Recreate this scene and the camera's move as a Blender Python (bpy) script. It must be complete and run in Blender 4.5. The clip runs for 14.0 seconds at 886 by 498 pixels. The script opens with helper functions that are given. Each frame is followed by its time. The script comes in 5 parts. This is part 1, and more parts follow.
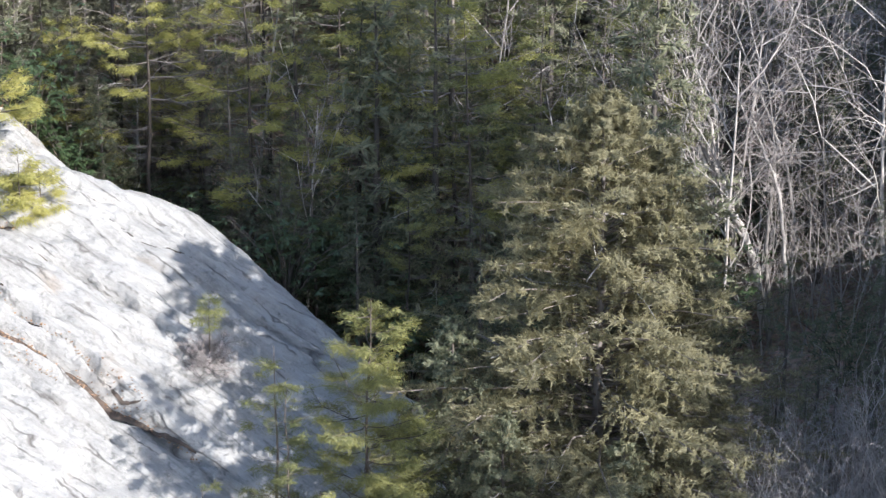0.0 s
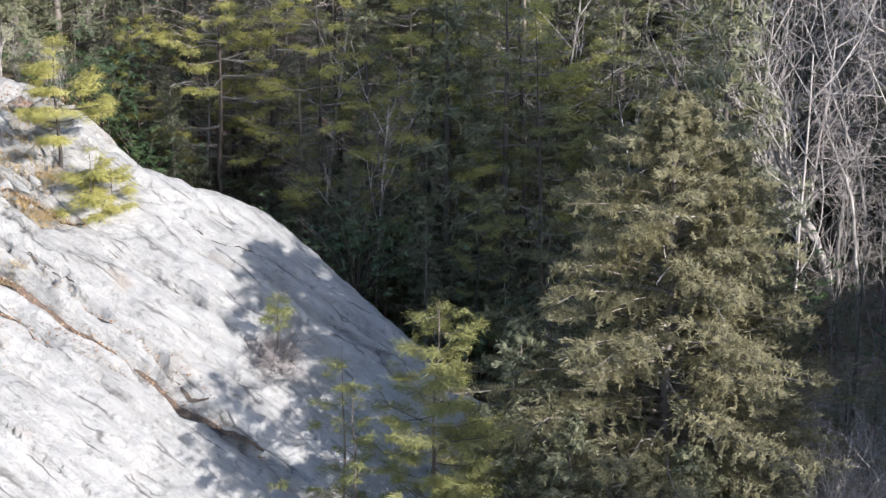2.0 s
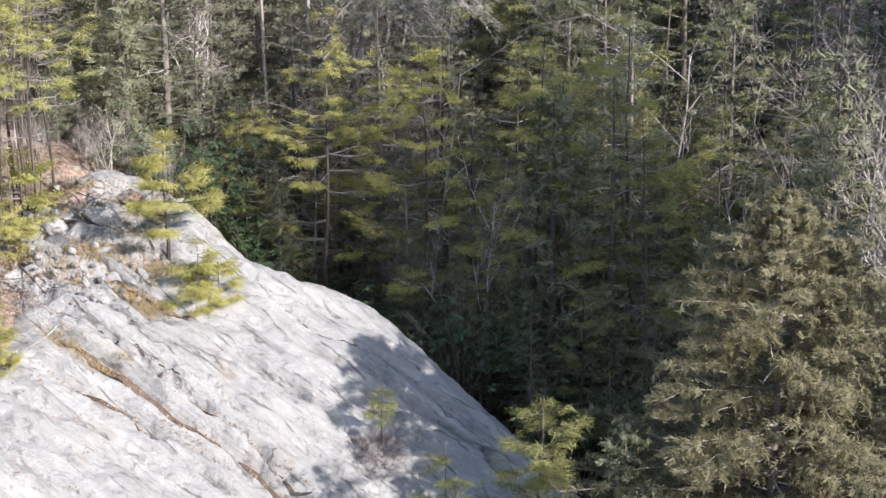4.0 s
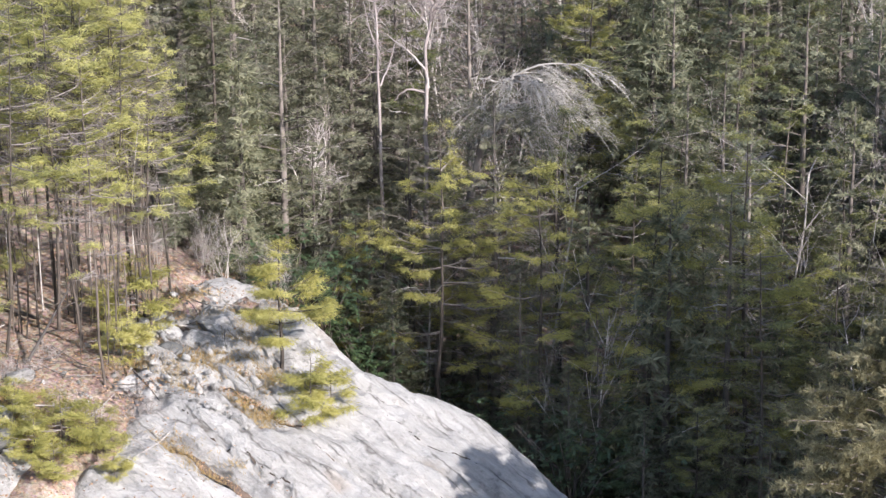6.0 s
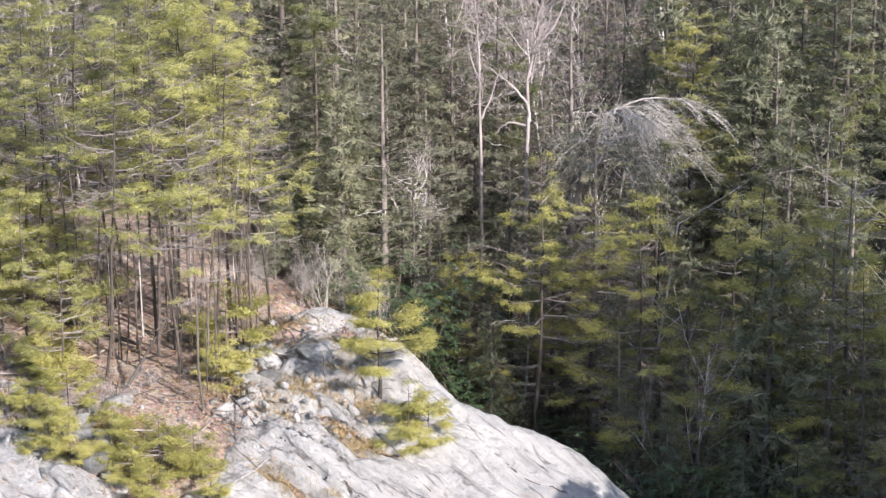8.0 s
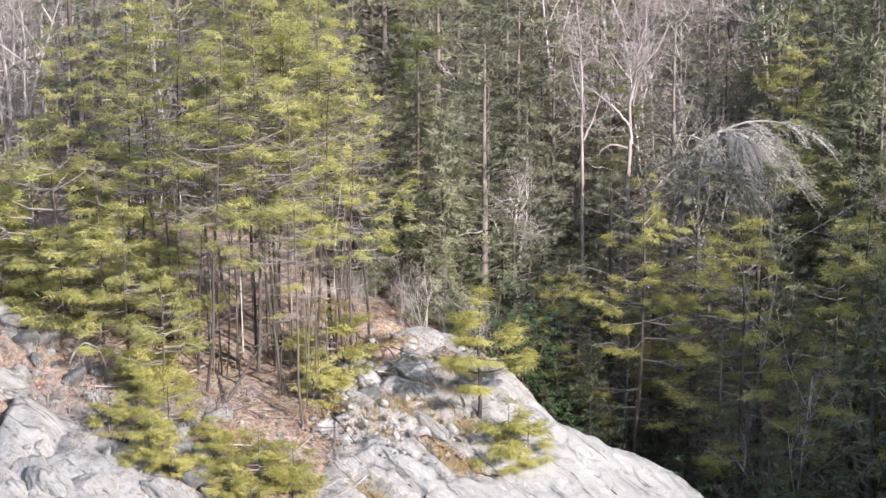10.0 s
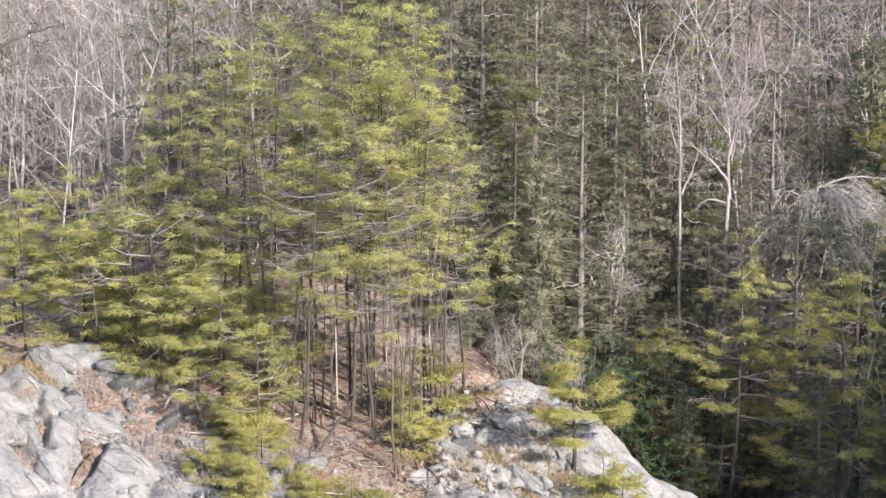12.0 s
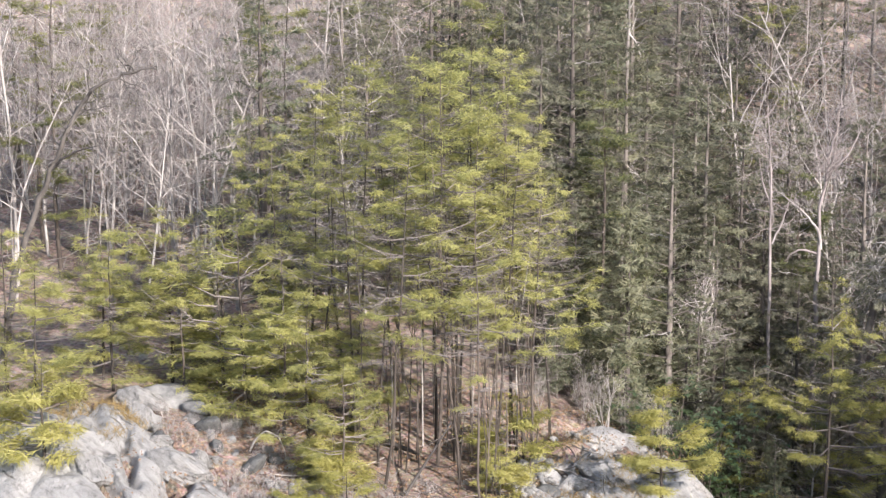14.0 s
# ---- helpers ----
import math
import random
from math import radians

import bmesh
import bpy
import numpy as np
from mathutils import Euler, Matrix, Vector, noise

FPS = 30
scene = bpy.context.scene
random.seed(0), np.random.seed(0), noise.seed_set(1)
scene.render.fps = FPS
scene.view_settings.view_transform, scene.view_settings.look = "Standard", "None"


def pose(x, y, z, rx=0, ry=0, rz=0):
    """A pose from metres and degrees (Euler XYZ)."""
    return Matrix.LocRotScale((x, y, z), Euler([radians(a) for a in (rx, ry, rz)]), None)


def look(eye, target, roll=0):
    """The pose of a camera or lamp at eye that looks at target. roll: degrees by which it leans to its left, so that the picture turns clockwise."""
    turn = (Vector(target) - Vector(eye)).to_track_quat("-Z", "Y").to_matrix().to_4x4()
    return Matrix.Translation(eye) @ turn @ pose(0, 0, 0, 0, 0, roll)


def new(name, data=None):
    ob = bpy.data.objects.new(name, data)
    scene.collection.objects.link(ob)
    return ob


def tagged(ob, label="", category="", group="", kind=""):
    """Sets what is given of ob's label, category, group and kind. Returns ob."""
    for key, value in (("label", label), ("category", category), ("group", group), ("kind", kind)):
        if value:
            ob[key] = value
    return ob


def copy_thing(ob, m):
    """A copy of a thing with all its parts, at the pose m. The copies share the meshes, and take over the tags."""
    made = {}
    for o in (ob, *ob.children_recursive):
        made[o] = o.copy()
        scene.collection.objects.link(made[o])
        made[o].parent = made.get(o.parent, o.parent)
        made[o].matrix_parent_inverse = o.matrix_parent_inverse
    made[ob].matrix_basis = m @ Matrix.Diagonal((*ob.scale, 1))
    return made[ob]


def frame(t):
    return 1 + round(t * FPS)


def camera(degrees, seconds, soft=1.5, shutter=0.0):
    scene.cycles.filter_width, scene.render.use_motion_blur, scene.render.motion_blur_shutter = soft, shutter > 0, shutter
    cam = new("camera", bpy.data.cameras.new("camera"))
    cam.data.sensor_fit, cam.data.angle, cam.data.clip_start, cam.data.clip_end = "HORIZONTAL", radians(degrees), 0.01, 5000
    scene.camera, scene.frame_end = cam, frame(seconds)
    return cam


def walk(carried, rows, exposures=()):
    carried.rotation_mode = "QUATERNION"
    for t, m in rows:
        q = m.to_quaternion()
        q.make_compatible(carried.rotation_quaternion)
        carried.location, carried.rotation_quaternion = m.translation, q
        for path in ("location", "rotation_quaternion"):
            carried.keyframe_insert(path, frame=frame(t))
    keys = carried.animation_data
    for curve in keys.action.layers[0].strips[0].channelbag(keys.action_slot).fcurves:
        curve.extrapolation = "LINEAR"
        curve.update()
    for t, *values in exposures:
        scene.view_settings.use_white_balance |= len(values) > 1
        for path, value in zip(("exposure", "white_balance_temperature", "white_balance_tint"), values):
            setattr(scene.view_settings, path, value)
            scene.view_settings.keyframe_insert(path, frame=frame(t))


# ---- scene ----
cam = camera(23.0, 14.0, soft=1.4)

# seconds, eye, turn to the left, tilt and roll in degrees
ROWS = [
    (0.0, (0.00, 0.00, 30.00), -0.001, -22.500, 0.000),
    (0.5, (0.01, 0.02, 29.99), 0.624, -22.485, -0.110),
    (1.0, (0.01, 0.03, 29.98), 1.108, -22.469, -0.096),
    (1.5, (0.01, 0.05, 29.97), 1.525, -22.467, -0.163),
    (2.0, (0.00, 0.06, 29.96), 1.970, -22.462, -0.173),
    (2.5, (0.00, 0.08, 29.95), 2.599, -22.181, -0.228),
    (3.0, (-0.00, 0.09, 29.94), 3.423, -21.491, -0.308),
    (3.2, (0.00, 0.09, 29.94), 3.744, -21.167, -0.396),
    (5.3, (0.03, 0.17, 29.92), 6.866, -17.961, -0.672),
    (5.5, (0.03, 0.18, 29.91), 7.201, -17.651, -0.626),
    (6.0, (0.01, 0.21, 29.86), 8.071, -16.879, -0.631),
    (6.5, (-0.01, 0.24, 29.80), 8.788, -16.119, -0.649),
    (7.0, (-0.04, 0.26, 29.72), 9.421, -15.713, -0.613),
    (7.5, (-0.08, 0.26, 29.63), 10.060, -15.687, -0.599),
    (8.0, (-0.12, 0.26, 29.53), 10.675, -15.728, -0.522),
    (8.2, (-0.15, 0.27, 29.49), 10.944, -15.743, -0.549),
    (10.5, (-0.51, 0.34, 28.99), 13.710, -14.405, -0.340),
    (11.0, (-0.55, 0.37, 28.91), 14.343, -14.002, -0.316),
    (11.5, (-0.58, 0.40, 28.84), 14.994, -13.591, -0.307),
    (12.0, (-0.60, 0.43, 28.76), 15.587, -13.173, -0.255),
    (12.5, (-0.62, 0.45, 28.68), 16.174, -12.755, -0.232),
    (13.0, (-0.62, 0.46, 28.59), 16.784, -12.343, -0.223),
    (13.5, (-0.64, 0.48, 28.49), 17.383, -11.952, -0.208),
    (14.0, (-0.65, 0.49, 28.38), 17.924, -11.627, -0.056),
]
walk(cam, [(t, pose(*eye, 90 + tilt, 0, turn) @ pose(0, 0, 0, 0, 0, roll)) for t, eye, turn, tilt, roll in ROWS],
     exposures=[(0.0, 1.37, 6250, 12), (3.0, 1.15, 6350, 14), (5.0, 1.15, 6400, 16), (8.0, 1.21, 6450, 17), (14.0, 1.07, 6600, 16)])

# ---- world and sun ----
SUN_TURN, SUN_HEIGHT = 126.0, 28.0  # degrees clockwise from the first view, and above the horizon
world = bpy.data.worlds.new("sky")
world.use_nodes = True
scene.world = world
nt = world.node_tree
nt.nodes.clear()
sky = nt.nodes.new("ShaderNodeTexSky")
sky.sky_type = "NISHITA"
sky.sun_disc = False
sky.sun_elevation = radians(SUN_HEIGHT)
sky.sun_rotation = radians(SUN_TURN)
sky_back = nt.nodes.new("ShaderNodeBackground")
sky_back.inputs["Strength"].default_value = 0.15
sky_out = nt.nodes.new("ShaderNodeOutputWorld")
nt.links.new(sky.outputs[0], sky_back.inputs[0])
nt.links.new(sky_back.outputs[0], sky_out.inputs[0])
a, e = radians(SUN_TURN), radians(SUN_HEIGHT)
to_sun = Vector((math.sin(a) * math.cos(e), math.cos(a) * math.cos(e), math.sin(e)))
sun = new("sun", bpy.data.lights.new("sun", "SUN"))
sun.data.energy, sun.data.angle, sun.data.color = 4.6, radians(0.5), (1.0, 0.965, 0.92)
sun.matrix_basis = look((60, -40, 80), Vector((60, -40, 80)) - to_sun)

# ---- lie of the land ----
TABLE = np.random.RandomState(7).rand(64, 64)


def vnoise(x, y):
    """Smooth value noise, 0 to 1, for arrays."""
    xi, yi = np.floor(x).astype(int), np.floor(y).astype(int)
    u, v = x - xi, y - yi
    u, v = u * u * (3 - 2 * u), v * v * (3 - 2 * v)
    a, b = TABLE[xi % 64, yi % 64], TABLE[(xi + 1) % 64, yi % 64]
    c, d = TABLE[xi % 64, (yi + 1) % 64], TABLE[(xi + 1) % 64, (yi + 1) % 64]
    return (a * (1 - u) + b * u) * (1 - v) + (c * (1 - u) + d * u) * v


def fbm(x, y, octaves=4):
    total, amp = 0.0, 0.5
    for k in range(octaves):
        total = total + amp * (vnoise(x * 2 ** k + 11.3 * k, y * 2 ** k + 5.7 * k) - 0.5)
        amp *= 0.5
    return total


def soft(v, k):
    """A smooth max(v, 0)."""
    return k * np.logaddexp(0, v / k)


def ramp(v):
    return 1 / (1 + np.exp(-np.clip(v, -40, 40)))


def slab_plane(x, y):
    return 11.0 - 0.45 * (x + 11.6) + 0.35 * (y - 52)


def shoulder(x, y):
    return 11.3 + 0.07 * (-12 - x) + 0.10 * (y - 52)


def brow(x):
    """Where the rock turns over into the hollow behind it."""
    bite = 1.25 * np.exp(-((x + 9.5) / 1.75) ** 2)
    return 50.7 - 0.62 * (x + 3) - 0.012 * (x + 3) ** 2 - bite + 0.38 * ramp((x + 7.2) / 0.35)


def front(x, y):
    """The rock slab and the shoulder above it."""
    a, b = slab_plane(x, y), shoulder(x, y)
    z = a - soft(a - b, 0.35)
    over = soft(y - brow(x), 0.3) * ramp((x + 14.5) / 0.9)
    z = z - 1.1 * over
    z = z + 1.1 * np.exp(-(((x + 25.2) / 3.2) ** 2 + ((y - 48.0) / 4.2) ** 2))
    return z


def hillside(x, y):
    rise = soft(y - 57, 3.0)
    rise = 0.46 * rise / (1 + rise / 420)
    left = soft(-x - 12, 3.0)
    right = 0.3 * soft(x - 13, 2.0)
    # two rises added out of view to hold the hollow in shade
    shade_knob = 11.0 * np.exp(-(((x - 27) / 7.5) ** 2) - ((y - 41) / 17.0) ** 2)
    shade_spur = 16.5 * np.exp(-(((x - 27) / 7.0) ** 2) - ((0.588 * x + 0.809 * y - 43.3) / 5.1) ** 6)
    back = soft(-y - 20, 10)
    return 2.2 + rise + 0.16 * left / (1 + left / 200) + right / (1 + right / 90) + shade_knob + shade_spur + 0.2 * back / (1 + back / 200) + 0.9 * fbm(x / 9, y / 9, 3)


def land(x, y):
    """Height of the ground."""
    x, y = np.asarray(x, float), np.asarray(y, float)
    a, b = front(x, y), hillside(x, y)
    return b + soft(a - b, 0.5)

# ---- materials ----
def node_material(name):
    m = bpy.data.materials.new(name)
    m.use_nodes = True
    t = m.node_tree
    t.nodes.clear()
    out = t.nodes.new("ShaderNodeOutputMaterial")
    return m, t, out


def ramp_node(t, stops):
    r = t.nodes.new("ShaderNodeValToRGB")
    while len(r.color_ramp.elements) < len(stops):
        r.color_ramp.elements.new(0.5)
    for el, (p, c) in zip(r.color_ramp.elements, stops):
        el.position, el.color = p, (*c, 1)
    return r


def noise_node(t, scale, detail=4.0, rough=0.6, vector=None):
    n = t.nodes.new("ShaderNodeTexNoise")
    n.inputs["Scale"].default_value, n.inputs["Detail"].default_value, n.inputs["Roughness"].default_value = scale, detail, rough
    if vector:
        t.links.new(vector, n.inputs["Vector"])
    return n


def mix_colour(t, a, b, fac, mode="MIX"):
    m = t.nodes.new("ShaderNodeMix")
    m.data_type, m.blend_type = "RGBA", mode
    for k, v in ((0, fac), (6, a), (7, b)):
        if isinstance(v, (int, float)):
            m.inputs[k].default_value = v
        elif isinstance(v, tuple):
            m.inputs[k].default_value = (*v, 1)
        else:
            t.links.new(v, m.inputs[k])
    return m.outputs[2]


def maths(t, op, a, b=0.0):
    m = t.nodes.new("ShaderNodeMath")
    m.operation = op
    for k, v in enumerate((a, b)):
        if isinstance(v, (int, float)):
            m.inputs[k].default_value = v
        else:
            t.links.new(v, m.inputs[k])
    return m.outputs[0]


def foliage(name, stops, glow=0.35, rough=0.55):
    """Needles or leaves: colour by leaf, by tree and by patch, with light that comes through."""
    m, t, out = node_material(name)
    geo, info = t.nodes.new("ShaderNodeNewGeometry"), t.nodes.new("ShaderNodeObjectInfo")
    coord = t.nodes.new("ShaderNodeTexCoord")
    patch = noise_node(t, 0.9, 2.0, 0.5, coord.outputs["Object"])
    v = maths(t, "MULTIPLY", geo.outputs["Random Per Island"], 0.45)
    v = maths(t, "ADD", v, maths(t, "MULTIPLY", patch.outputs["Fac"], 0.55))
    v = maths(t, "ADD", v, maths(t, "MULTIPLY", info.outputs["Random"], 0.30))
    r = ramp_node(t, stops)
    t.links.new(maths(t, "SUBTRACT", v, 0.15), r.inputs[0])
    b = t.nodes.new("ShaderNodeBsdfPrincipled")
    b.inputs["Roughness"].default_value = rough
    t.links.new(r.outputs[0], b.inputs["Base Color"])
    tr = t.nodes.new("ShaderNodeBsdfTranslucent")
    t.links.new(r.outputs[0], tr.inputs["Color"])
    mix = t.nodes.new("ShaderNodeMixShader")
    mix.inputs[0].default_value = glow
    t.links.new(b.outputs[0], mix.inputs[1])
    t.links.new(tr.outputs[0], mix.inputs[2])
    t.links.new(mix.outputs[0], out.inputs[0])
    return m


def bark(name, stops, scale=6.0):
    m, t, out = node_material(name)
    coord, info = t.nodes.new("ShaderNodeTexCoord"), t.nodes.new("ShaderNodeObjectInfo")
    st = t.nodes.new("ShaderNodeMapping")
    st.inputs["Scale"].default_value = (1, 1, 0.3)
    t.links.new(coord.outputs["Object"], st.inputs[0])
    n1, n2 = noise_node(t, scale, 5.0, 0.7, st.outputs[0]), noise_node(t, 1.1, 2.0, 0.5, coord.outputs["Object"])
    v = maths(t, "ADD", maths(t, "MULTIPLY", n1.outputs["Fac"], 0.6), maths(t, "MULTIPLY", n2.outputs["Fac"], 0.4))
    v = maths(t, "ADD", v, maths(t, "MULTIPLY", maths(t, "SUBTRACT", info.outputs["Random"], 0.5), 0.3))
    r = ramp_node(t, stops)
    t.links.new(v, r.inputs[0])
    b = t.nodes.new("ShaderNodeBsdfPrincipled")
    b.inputs["Roughness"].default_value = 0.9
    t.links.new(r.outputs[0], b.inputs["Base Color"])
    bump = t.nodes.new("ShaderNodeBump")
    bump.inputs["Strength"].default_value, bump.inputs["Distance"].default_value = 0.7, 0.02
    t.links.new(n1.outputs["Fac"], bump.inputs["Height"])
    t.links.new(bump.outputs[0], b.inputs["Normal"])
    t.links.new(b.outputs[0], out.inputs[0])
    return m


def rock_material():
    m, t, out = node_material("pale granite")
    coord = t.nodes.new("ShaderNodeTexCoord")
    turn = t.nodes.new("ShaderNodeMapping")
    turn.vector_type = "TEXTURE"
    turn.inputs["Rotation"].default_value = (0, radians(28.5), radians(-24))
    turn.inputs["Scale"].default_value = (9.0, 1.0, 1.0)
    t.links.new(coord.outputs["Object"], turn.inputs[0])
    bent = t.nodes.new("ShaderNodeVectorMath")
    bent.operation = "ADD"
    wander = noise_node(t, 0.8, 3.0, 0.6, coord.outputs["Object"])
    sway = t.nodes.new("ShaderNodeVectorMath")
    sway.operation = "SCALE"
    sway.inputs["Scale"].default_value = 0.35
    t.links.new(wander.outputs["Color"], sway.inputs[0])
    t.links.new(turn.outputs[0], bent.inputs[0])
    t.links.new(sway.outputs[0], bent.inputs[1])
    seams = t.nodes.new("ShaderNodeTexVoronoi")
    seams.feature = "DISTANCE_TO_EDGE"
    seams.inputs["Scale"].default_value = 1.15
    t.links.new(bent.outputs[0], seams.inputs["Vector"])
    thread = noise_node(t, 7.5, 5.0, 0.65, bent.outputs[0])
    streak = noise_node(t, 2.2, 8.0, 0.7, turn.outputs[0])
    blotch = noise_node(t, 0.55, 4.0, 0.6, coord.outputs["Object"])
    grain = noise_node(t, 14.0, 5.0, 0.75, coord.outputs["Object"])
    lichen = noise_node(t, 3.2, 6.0, 0.7, coord.outputs["Object"])
    base = ramp_node(t, [(0.34, (0.13, 0.125, 0.115)), (0.42, (0.265, 0.256, 0.24)), (0.49, (0.345, 0.337, 0.318)), (0.62, (0.445, 0.434, 0.41))])
    v = maths(t, "ADD", maths(t, "MULTIPLY", streak.outputs["Fac"], 0.55), maths(t, "MULTIPLY", blotch.outputs["Fac"], 0.3))
    v = maths(t, "ADD", v, maths(t, "MULTIPLY", grain.outputs["Fac"], 0.2))
    t.links.new(v, base.inputs[0])
    spot = ramp_node(t, [(0.56, (0, 0, 0)), (0.68, (1, 1, 1))])
    t.links.new(lichen.outputs["Fac"], spot.inputs[0])
    col = mix_colour(t, base.outputs[0], (0.09, 0.095, 0.085), maths(t, "MULTIPLY", spot.outputs[0], 0.55))
    rust = ramp_node(t, [(0.60, (0, 0, 0)), (0.74, (1, 1, 1))])
    t.links.new(blotch.outputs["Fac"], rust.inputs[0])
    col = mix_colour(t, col, (0.26, 0.20, 0.14), maths(t, "MULTIPLY", rust.outputs[0], 0.5))
    dark_thread = ramp_node(t, [(0.55, (0, 0, 0)), (0.66, (1, 1, 1))])
    t.links.new(thread.outputs["Fac"], dark_thread.inputs[0])
    col = mix_colour(t, col, (0.13, 0.125, 0.115), maths(t, "MULTIPLY", dark_thread.outputs[0], 0.28))
    seam = ramp_node(t, [(0.0, (1, 1, 1)), (0.012, (0.7, 0.7, 0.7)), (0.035, (0, 0, 0))])
    t.links.new(seams.outputs["Distance"], seam.inputs[0])
    broken = ramp_node(t, [(0.48, (0, 0, 0)), (0.58, (1, 1, 1))])
    t.links.new(wander.outputs["Fac"], broken.inputs[0])
    seam_on = maths(t, "MULTIPLY", seam.outputs[0], broken.outputs[0])
    col = mix_colour(t, col, (0.07, 0.06, 0.052), maths(t, "MULTIPLY", seam_on, 0.75))
    b = t.nodes.new("ShaderNodeBsdfPrincipled")
    b.inputs["Roughness"].default_value = 0.85
    t.links.new(col, b.inputs["Base Color"])
    b0 = t.nodes.new("ShaderNodeBump")
    b0.inputs["Strength"].default_value, b0.inputs["Distance"].default_value = 0.6, 0.05
    t.links.new(maths(t, "SUBTRACT", thread.outputs["Fac"], maths(t, "MULTIPLY", seam_on, 1.2)), b0.inputs["Height"])
    b1, b2 = t.nodes.new("ShaderNodeBump"), t.nodes.new("ShaderNodeBump")
    b1.inputs["Strength"].default_value, b1.inputs["Distance"].default_value = 1.0, 0.20
    b2.inputs["Strength"].default_value, b2.inputs["Distance"].default_value = 0.8, 0.06
    t.links.new(streak.outputs["Fac"], b1.inputs["Height"])
    t.links.new(b0.outputs[0], b1.inputs["Normal"])
    t.links.new(grain.outputs["Fac"], b2.inputs["Height"])
    b3 = t.nodes.new("ShaderNodeBump")
    b3.inputs["Strength"].default_value, b3.inputs["Distance"].default_value = 0.9, 0.14
    t.links.new(lichen.outputs["Fac"], b3.inputs["Height"])
    t.links.new(b1.outputs[0], b3.inputs["Normal"])
    t.links.new(b3.outputs[0], b2.inputs["Normal"])
    t.links.new(b2.outputs[0], b.inputs["Normal"])
    t.links.new(b.outputs[0], out.inputs[0])
    return m


def litter_material():
    m, t, out = node_material("leaf litter")
    coord = t.nodes.new("ShaderNodeTexCoord")
    n1, n2 = noise_node(t, 7.0, 8.0, 0.75, coord.outputs["Object"]), noise_node(t, 0.5, 4.0, 0.6, coord.outputs["Object"])
    cells = t.nodes.new("ShaderNodeTexVoronoi")
    cells.inputs["Scale"].default_value = 9.0
    t.links.new(coord.outputs["Object"], cells.inputs["Vector"])
    v = maths(t, "ADD", maths(t, "MULTIPLY", n1.outputs["Fac"], 0.6), maths(t, "MULTIPLY", n2.outputs["Fac"], 0.4))
    r = ramp_node(t, [(0.37, (0.05, 0.036, 0.028)), (0.47, (0.18, 0.13, 0.098)), (0.57, (0.36, 0.28, 0.22)), (0.68, (0.54, 0.46, 0.385))])
    t.links.new(v, r.inputs[0])
    col = mix_colour(t, r.outputs[0], cells.outputs["Color"], 0.12, "OVERLAY")
    b = t.nodes.new("ShaderNodeBsdfPrincipled")
    b.inputs["Roughness"].default_value = 0.95
    t.links.new(col, b.inputs["Base Color"])
    bump = t.nodes.new("ShaderNodeBump")
    bump.inputs["Strength"].default_value, bump.inputs["Distance"].default_value = 0.9, 0.08
    t.links.new(n1.outputs["Fac"], bump.inputs["Height"])
    t.links.new(bump.outputs[0], b.inputs["Normal"])
    t.links.new(b.outputs[0], out.inputs[0])
    return m


ROCK, LITTER = rock_material(), litter_material()
# lichened rock whose dark tone also holds the shadow lying on it
SHADED_LICHEN_ROCK = bark("shaded lichened rock", [(0.3, (0.05, 0.052, 0.05)), (0.5, (0.12, 0.12, 0.115)), (0.75, (0.27, 0.265, 0.25))], 5.0)
# soil for the cracks, darkened to stand in for their shade too
CRACK_SOIL_SHADE = bark("soil with crack shade", [(0.3, (0.02, 0.017, 0.014)), (0.55, (0.06, 0.045, 0.035)), (0.8, (0.16, 0.11, 0.08))], 9.0)
PINE_GREEN = foliage("pine needles", [(0.15, (0.16, 0.172, 0.064)), (0.45, (0.345, 0.345, 0.122)), (0.75, (0.50, 0.475, 0.165)), (1.0, (0.62, 0.56, 0.25))], 0.52)
# darker copy of the pine needles, with the shade of hollow and wood painted in
SHADED_PINE = foliage("shaded pine needles", [(0.15, (0.075, 0.09, 0.036)), (0.45, (0.16, 0.17, 0.062)), (0.75, (0.27, 0.265, 0.09)), (1.0, (0.385, 0.36, 0.13))], 0.42)
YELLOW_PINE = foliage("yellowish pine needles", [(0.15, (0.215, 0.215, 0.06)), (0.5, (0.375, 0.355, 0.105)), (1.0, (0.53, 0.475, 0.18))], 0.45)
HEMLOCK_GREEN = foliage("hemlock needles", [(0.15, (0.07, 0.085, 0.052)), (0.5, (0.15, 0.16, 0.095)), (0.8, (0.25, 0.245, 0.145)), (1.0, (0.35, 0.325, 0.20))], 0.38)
# lighter, warmer copy of the hemlock needles: sunlight put into the colour
HEMLOCK_SUNLIT = foliage("sunlit hemlock needles", [(0.15, (0.14, 0.133, 0.078)), (0.5, (0.29, 0.265, 0.148)), (0.8, (0.43, 0.385, 0.222)), (1.0, (0.54, 0.475, 0.30))], 0.55)
HEMLOCK_GREY = foliage("greyish hemlock needles", [(0.15, (0.065, 0.07, 0.046)), (0.5, (0.14, 0.14, 0.09)), (0.8, (0.23, 0.22, 0.142)), (1.0, (0.33, 0.305, 0.205))], 0.4)
LAUREL_GREEN = foliage("rhododendron leaves", [(0.15, (0.02, 0.04, 0.015)), (0.6, (0.055, 0.085, 0.035)), (1.0, (0.12, 0.14, 0.07))], 0.12, 0.32)
DRY_GRASS = foliage("dry grass", [(0.15, (0.22, 0.15, 0.06)), (0.6, (0.40, 0.29, 0.12)), (1.0, (0.50, 0.40, 0.2))], 0.3)
